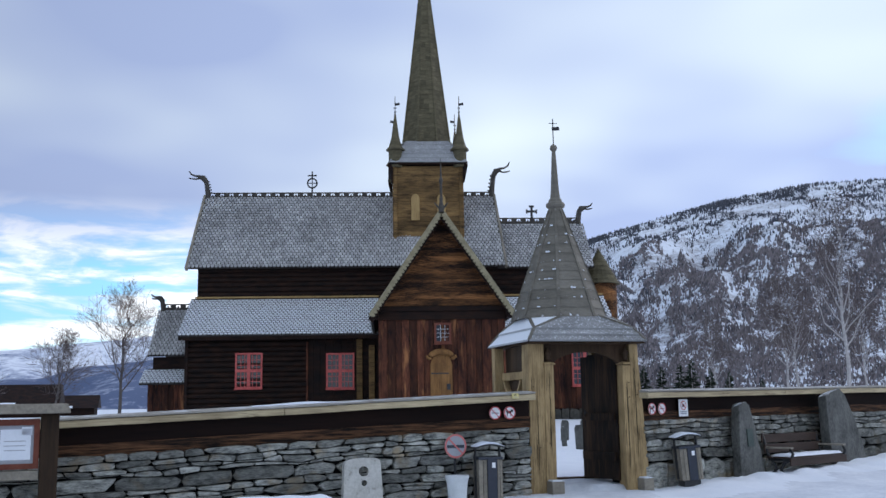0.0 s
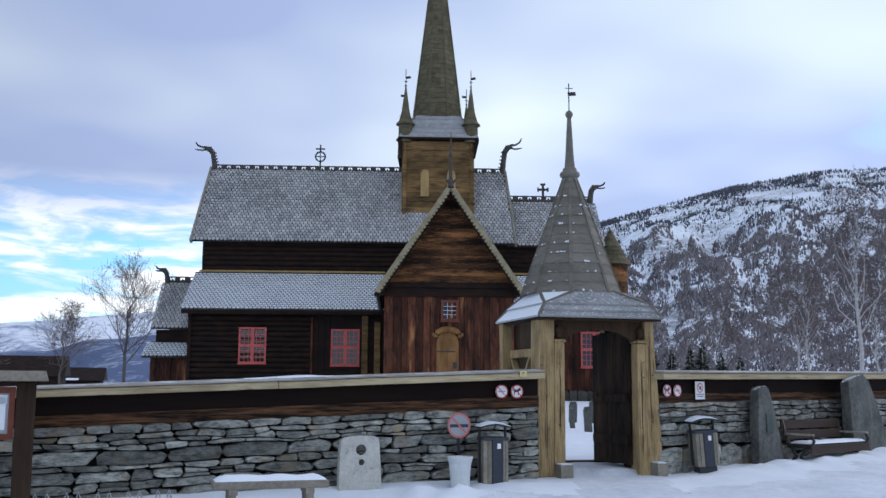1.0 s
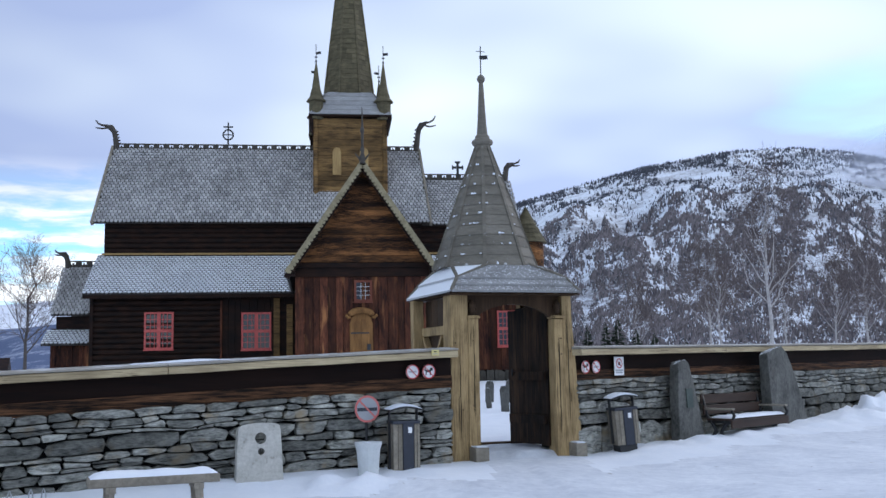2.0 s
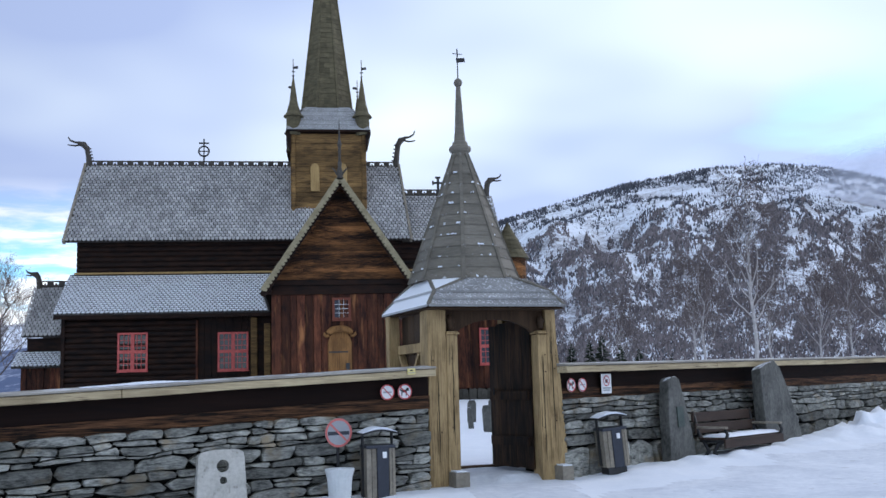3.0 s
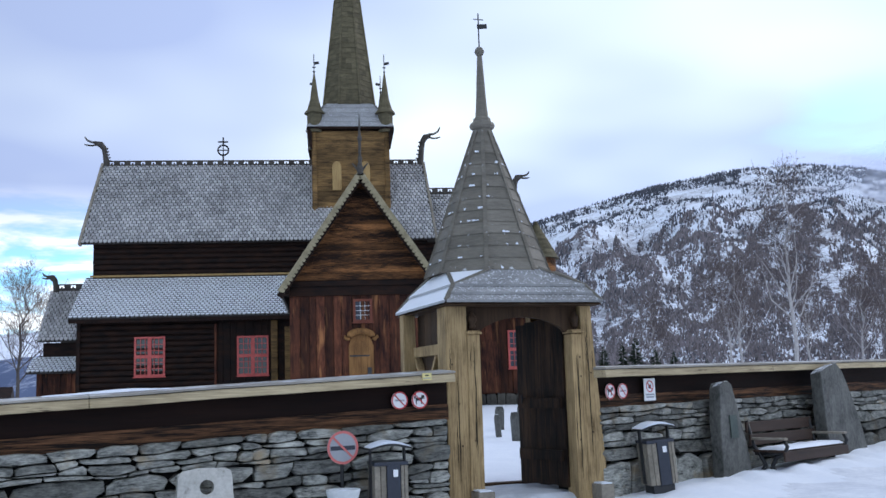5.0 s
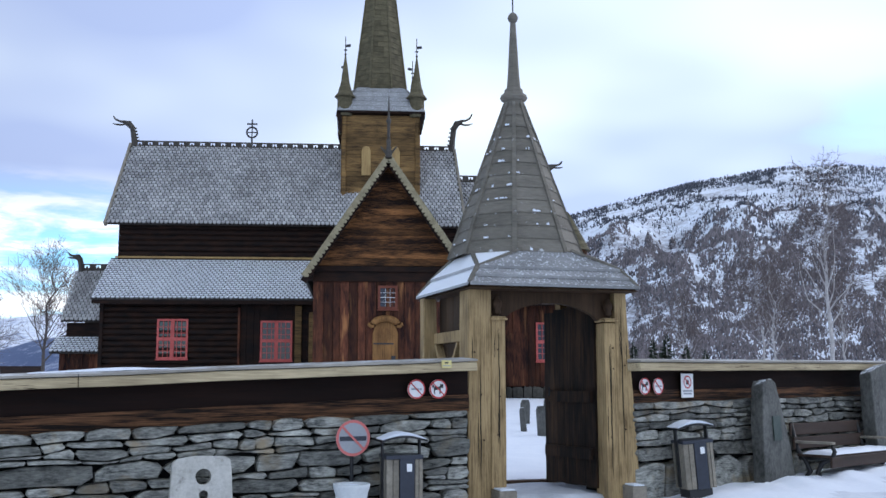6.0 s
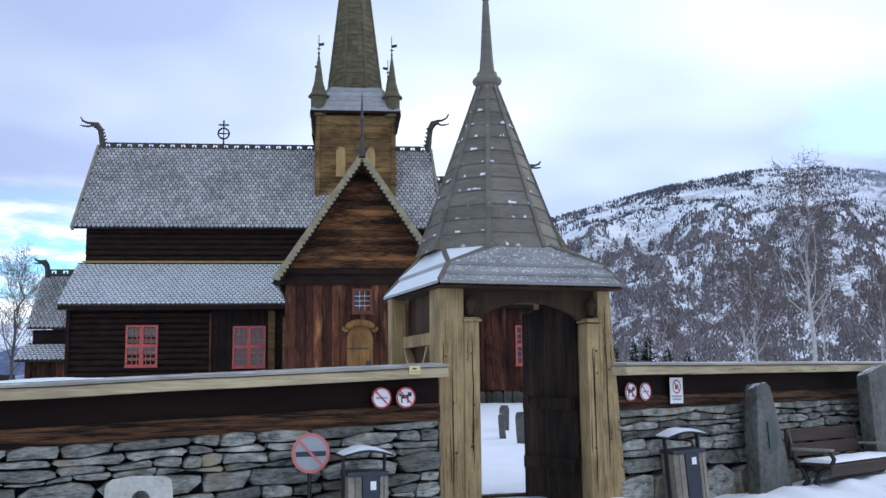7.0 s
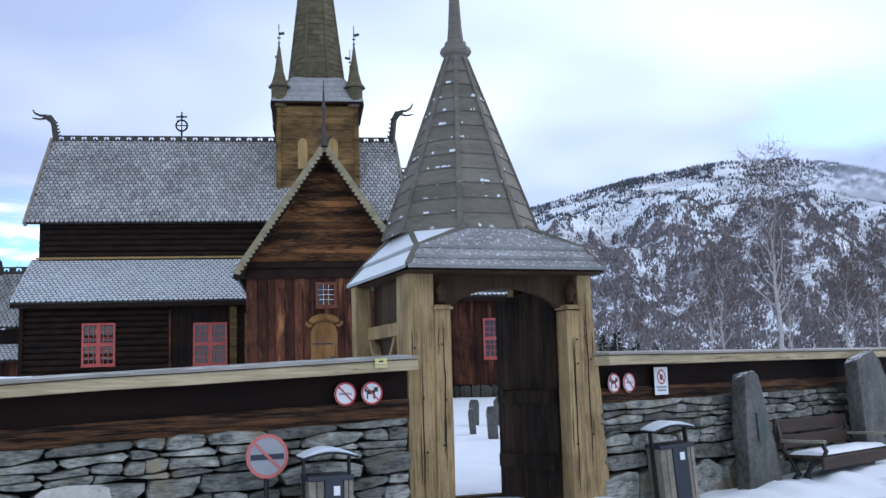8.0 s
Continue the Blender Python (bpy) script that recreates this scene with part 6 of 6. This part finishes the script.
def park_bench():
    b = thing("park_bench", right_place(4.22, 0.40, -0.21), "dark slatted park bench with snow on the seat", "bench")
    w = 1.0
    for k, (z, y) in enumerate(((0.47, 0.09), (0.66, 0.14))):
        part("back_slat", Geo().box(-w, w, y, y + 0.035, z, z + 0.165), DARKBENCH, b, bevel=0.008)
    for k in range(4):
        part("seat_slat", Geo().box(-w, w, -0.42 + 0.125 * k, -0.42 + 0.125 * k + 0.11, 0.375, 0.41), DARKBENCH, b, bevel=0.006)
    part("front_board", Geo().box(-w, w, -0.46, -0.425, 0.24, 0.385), DARKBENCH, b, "red-brown front board", bevel=0.008)
    for s in (-1, 1):
        x = s * (w - 0.06)
        g = Geo()
        g.tube([(x, -0.44, -0.22), (x, -0.34, -0.02), (x, -0.20, 0.16), (x, -0.28, 0.30), (x, -0.42, 0.36), (x, -0.47, 0.46), (x, -0.42, 0.555)], [0.028, 0.03, 0.034, 0.034, 0.03, 0.028, 0.026], 8)
        g.tube([(x, 0.14, -0.22), (x, 0.04, 0.02), (x, -0.10, 0.18), (x, -0.02, 0.34), (x, 0.08, 0.46), (x, 0.17, 0.84)], [0.028, 0.03, 0.034, 0.032, 0.03, 0.026], 8)
        g.bar((x, -0.42, 0.352), (x, 0.06, 0.352), 0.045, 0.045)
        part("end_frame", g, IRON, b, "dark curved iron end frame", smooth=True)
        part("armrest", Geo().box(x - 0.05, x + 0.05, -0.46, 0.12, 0.555, 0.59), GREYWOOD, b, "grey armrest", bevel=0.008)
    nx, ny = 40, 8
    vs = []
    for j in range(ny + 1):
        for i in range(nx + 1):
            x, y = -w + 0.04 + (2 * w - 0.08) * i / nx, -0.43 + 0.46 * j / ny
            e = min(i, nx - i, j * 2, (ny - j) * 2, 3) / 3
            vs.append((x, y, 0.412 + e ** 0.5 * (0.045 + 0.02 * noise.noise(Vector((x * 4, y * 4, 3))))))
    me = bpy.data.meshes.new("snow_cover")
    me.from_pydata(vs, [], [(j * (nx + 1) + i, j * (nx + 1) + i + 1, (j + 1) * (nx + 1) + i + 1, (j + 1) * (nx + 1) + i) for j in range(ny) for i in range(nx)])
    me.polygons.foreach_set("use_smooth", [True] * len(me.polygons))
    part("snow_cover", me, SNOW, b, "snow lying on the seat")


park_bench()

# ---- things behind the wall ----
rnd = random.Random(14)
for x, y, w, h, t in ((2.35, 12.6, 0.15, 0.62, -4), (2.90, 15.6, 0.24, 0.70, 2), (2.56, 11.2, 0.20, 0.74, -3), (3.6, 15.5, 0.4, 0.8, 3), (2.3, 20.0, 0.4, 0.7, 1), (4.4, 14.5, 0.4, 0.8, -2)):
    gs = thing("gravestone", pose(x, y, ground_z(x, y) - 0.05, 0, t, rnd.uniform(-12, 12)), "grey upright gravestone standing in snow", "gravestone", "gravestones in the churchyard")
    part("slab", Geo().prism([(-w / 2, -0.1), (w / 2, -0.1), (w / 2, h * 0.86), (w * 0.3, h), (-w * 0.3, h), (-w / 2, h * 0.86)], 0.16), SLAB, gs, bevel=0.015)


def birch(x, y, height, seed, spread_=0.5, forked=False, label="bare birch with fine hanging twigs"):
    """A bare tree: tapered trunk, limbs that leave it all the way up, and fine twigs that hang a little."""
    rnd = random.Random(seed)
    tree = thing("birch_tree", pose(x, y, ground_z(x, y) - 0.1), label, "tree", "bare birches")
    wood, twigs = Geo(), Geo()
    down = Vector((0, 0, -1))

    def limb(p, d, length, r, level):
        n = 5 if level > 1 else 3
        q, dd, joints = p, d.normalized(), [(p, d.normalized())]
        for i in range(n):
            wig = Vector((rnd.gauss(0, 0.14), rnd.gauss(0, 0.14), rnd.gauss(0, 0.10)))
            dd = (dd + wig + (-down * 0.09 if forked else down * 0.16 if level <= 1 else -down * 0.10)).normalized()
            nq = q + dd * length / n
            a, b = r * (1 - 0.75 * i / n), r * (1 - 0.75 * (i + 1) / n)
            (wood if level > 1 else twigs).rod(q, nq, max(a, 0.009), max(b, 0.007), 5 if level > 1 else 3)
            q = nq
            joints.append((q, dd))
        if level == 0:
            return
        for _ in range({3: 8, 2: 11, 1: 7}[level]):
            k = rnd.randrange(1, n + 1)
            jp, jd = joints[k]
            side = jd.orthogonal().normalized()
            side.rotate(Matrix.Rotation(rnd.uniform(0, 6.28), 3, jd))
            limb(jp, jd * 0.75 + side * rnd.uniform(0.5, 1.0), length * rnd.uniform(0.38, 0.62), r * (1 - 0.7 * k / n) * 0.55, level - 1)

    top = height * (0.88 if forked else 0.97)
    base, n = (0.014 if forked else 0.011) * height, 9
    lean = Vector((rnd.gauss(0, 0.03), rnd.gauss(0, 0.03), 0))
    pts = [Vector((0, 0, top * i / n)) + lean * top * i / n + Vector((rnd.gauss(0, 0.03), rnd.gauss(0, 0.03), 0)) * i for i in range(n + 1)]
    for i in range(n):
        a, b = base * (1 - (0.85 if forked else 0.92) * i / n), base * (1 - (0.85 if forked else 0.92) * (i + 1) / n)
        wood.rod(pts[i], pts[i + 1], a, b, 7)
    count = 20 if forked else 24
    for i in range(count):
        t = 0.22 + 0.76 * (i + rnd.random()) / count if forked else 0.28 + 0.70 * (i + rnd.random()) / count
        k = min(int(t * n), n - 1)
        p = pts[k].lerp(pts[k + 1], t * n - k)
        a = 2.4 * i + rnd.uniform(-0.4, 0.4)
        out = Vector((math.cos(a), math.sin(a), 0)) * spread_ + Vector((0, 0, 1)) * (0.8 if forked else 0.62)
        ln = height * (0.40 * (1.12 - t) * rnd.uniform(0.75, 1.2) + 0.07 if forked else 0.34 * (1.12 - t) * rnd.uniform(0.8, 1.2) + 0.04)
        limb(p, out, ln, base * 0.42 * (1.15 - t), 2)
    part("trunk", wood, DULLBARK if forked else BARK, tree, "grey-brown trunk and limbs" if forked else "pale grey trunk and limbs")
    part("crown", twigs, TWIG, tree, "open crown of thin brown twigs")


def away(az, r):
    return -2.5 + r * math.sin(radians(az)), -15 + r * math.cos(radians(az))


for az, r, h, seed, sp, fork in ((-18.5, 78, 7.0, 1, 0.75, True), (-15.3, 72, 9.6, 2, 0.62, True), (-22.9, 85, 6.0, 3, 0.7, True), (25.5, 70, 14.6, 4, 0.50, False), (22.3, 85, 11.0, 5, 0.5, False),
                                 (28.8, 80, 9.0, 6, 0.55, False), (18.4, 95, 8.5, 7, 0.5, False), (32.5, 75, 11.5, 8, 0.5, False), (26.3, 90, 10.0, 9, 0.5, False), (22.9, 78, 9.5, 10, 0.5, False), (30.4, 88, 10.5, 11, 0.5, False)):
    bx, by = away(az, r)
    birch(bx, by, h, seed, sp, fork)


def conifer(x, y, height, seed):
    """A young spruce: tapered trunk and tiers of drooping sprays."""
    rnd = random.Random(seed)
    tree = thing("spruce", pose(x, y, ground_z(x, y) - 0.1), "young dark green spruce behind the churchyard wall", "tree", "young spruces")
    part("trunk", Geo().rod((0, 0, 0), (0, 0, height * 0.97), 0.07, 0.012, 6), BARK, tree)
    g = Geo()
    for i in range(int(height * 60)):
        t = (i + rnd.random()) / (height * 60)
        a, ln = rnd.uniform(0, 6.28), (0.34 * height * (1 - t) ** 0.8 + 0.06) * rnd.uniform(0.6, 1.1)
        z = height * (0.08 + 0.92 * t)
        d, e = Vector((math.cos(a), math.sin(a), -0.28)), Vector((-math.sin(a), math.cos(a), 0))
        p = Vector((0, 0, z))
        w = ln * rnd.uniform(0.16, 0.26)
        g.add([p, p + d * ln * 0.55 + e * w, p + d * ln + Vector((0, 0, 0.06)), p + d * ln * 0.55 - e * w, p + d * ln * 0.5 + Vector((0, 0, -0.05))], [(0, 1, 2, 3), (0, 3, 4), (0, 4, 1), (1, 4, 2), (2, 4, 3)])
    part("crown", g, SPRUCE, tree, "drooping green sprays")


for k, (az, r, h) in enumerate(((15.6, 58, 2.9), (16.6, 62, 3.2), (17.3, 57, 3.3), (18.3, 60, 2.8), (19.3, 66, 2.7), (21.0, 70, 2.3), (14.6, 60, 3.0))):
    conifer(*away(az, r), h, 200 + k)


def barn(az, r, w, h, label):
    x, y = away(az, r)
    b = thing("barn", pose(x, y, 0.2, 0, 0, 12), label, "barn", "far farm buildings")
    part("wall", Geo().box(-w / 2, w / 2, 0, 6, 0, h * 0.45), LOG, b, "dark log wall")
    part("roof", Geo().prism([(-0.6, h * 0.42), (6.6, h * 0.42), (3, h)], w + 1, Matrix.Translation((w / 2 + 0.5, 0, 0)) @ pose(0, 0, 0, 0, 0, 90)), LOG, b, "dark roof")
    part("snow_cover", Geo().hull([(-w / 2 - 0.3, -0.62, h * 0.42 + 0.02), (w * 0.05, -0.62, h * 0.42 + 0.02), (w * 0.05, -0.1, h * 0.42 + 0.22), (-w / 2 - 0.3, -0.1, h * 0.42 + 0.22)],
                                  [(-w / 2 - 0.3, -0.66, h * 0.42 + 0.10), (w * 0.05, -0.66, h * 0.42 + 0.10), (w * 0.05, -0.1, h * 0.42 + 0.30), (-w / 2 - 0.3, -0.1, h * 0.42 + 0.30)]), SNOW, b, "band of snow along the eaves")


barn(-20.4, 120, 9, 4.0, "dark log barn with a snowy roof edge")
barn(-17.4, 140, 6, 3.0, "low dark log shed with a snowy roof edge")

# snow left on the coping
nx = 60
vs = []
for j, (y, k) in enumerate(((0.02, 0.0), (0.16, 0.8), (0.27, 1.0), (0.42, 0.8), (0.56, 0.0))):
    for i in range(nx + 1):
        s = -4.75 + 1.35 * i / nx
        e = smooth(0, 5, i) * smooth(0, 14, nx - i) * (0.55 + 0.9 * noise.noise(Vector((s * 1.4, 0, 4)))) * k
        base = left_beam(s) - 0.005 + 0.027 * (y + 0.15) / 0.4 if y < 0.25 else left_beam(s) + 0.022 - 0.052 * (y - 0.25) / 0.37
        vs.append((s, y, base + 0.004 + max(e, 0) * 0.020))
me = bpy.data.meshes.new("coping_snow")
me.from_pydata(vs, [], [(j * (nx + 1) + i, j * (nx + 1) + i + 1, (j + 1) * (nx + 1) + i + 1, (j + 1) * (nx + 1) + i) for j in range(4) for i in range(nx)])
me.polygons.foreach_set("use_smooth", [True] * len(me.polygons))
part("coping_snow", me, SNOW, wall_west, "strip of snow left on the coping")

# ---- stones of the churchyard wall ----
lay_stones(wall_west, -1, 11.5, 10.0, left_top, -0.42, 101)
lay_stones(wall_east, 1, 18.0, 9.0, right_top, -0.30, 102)
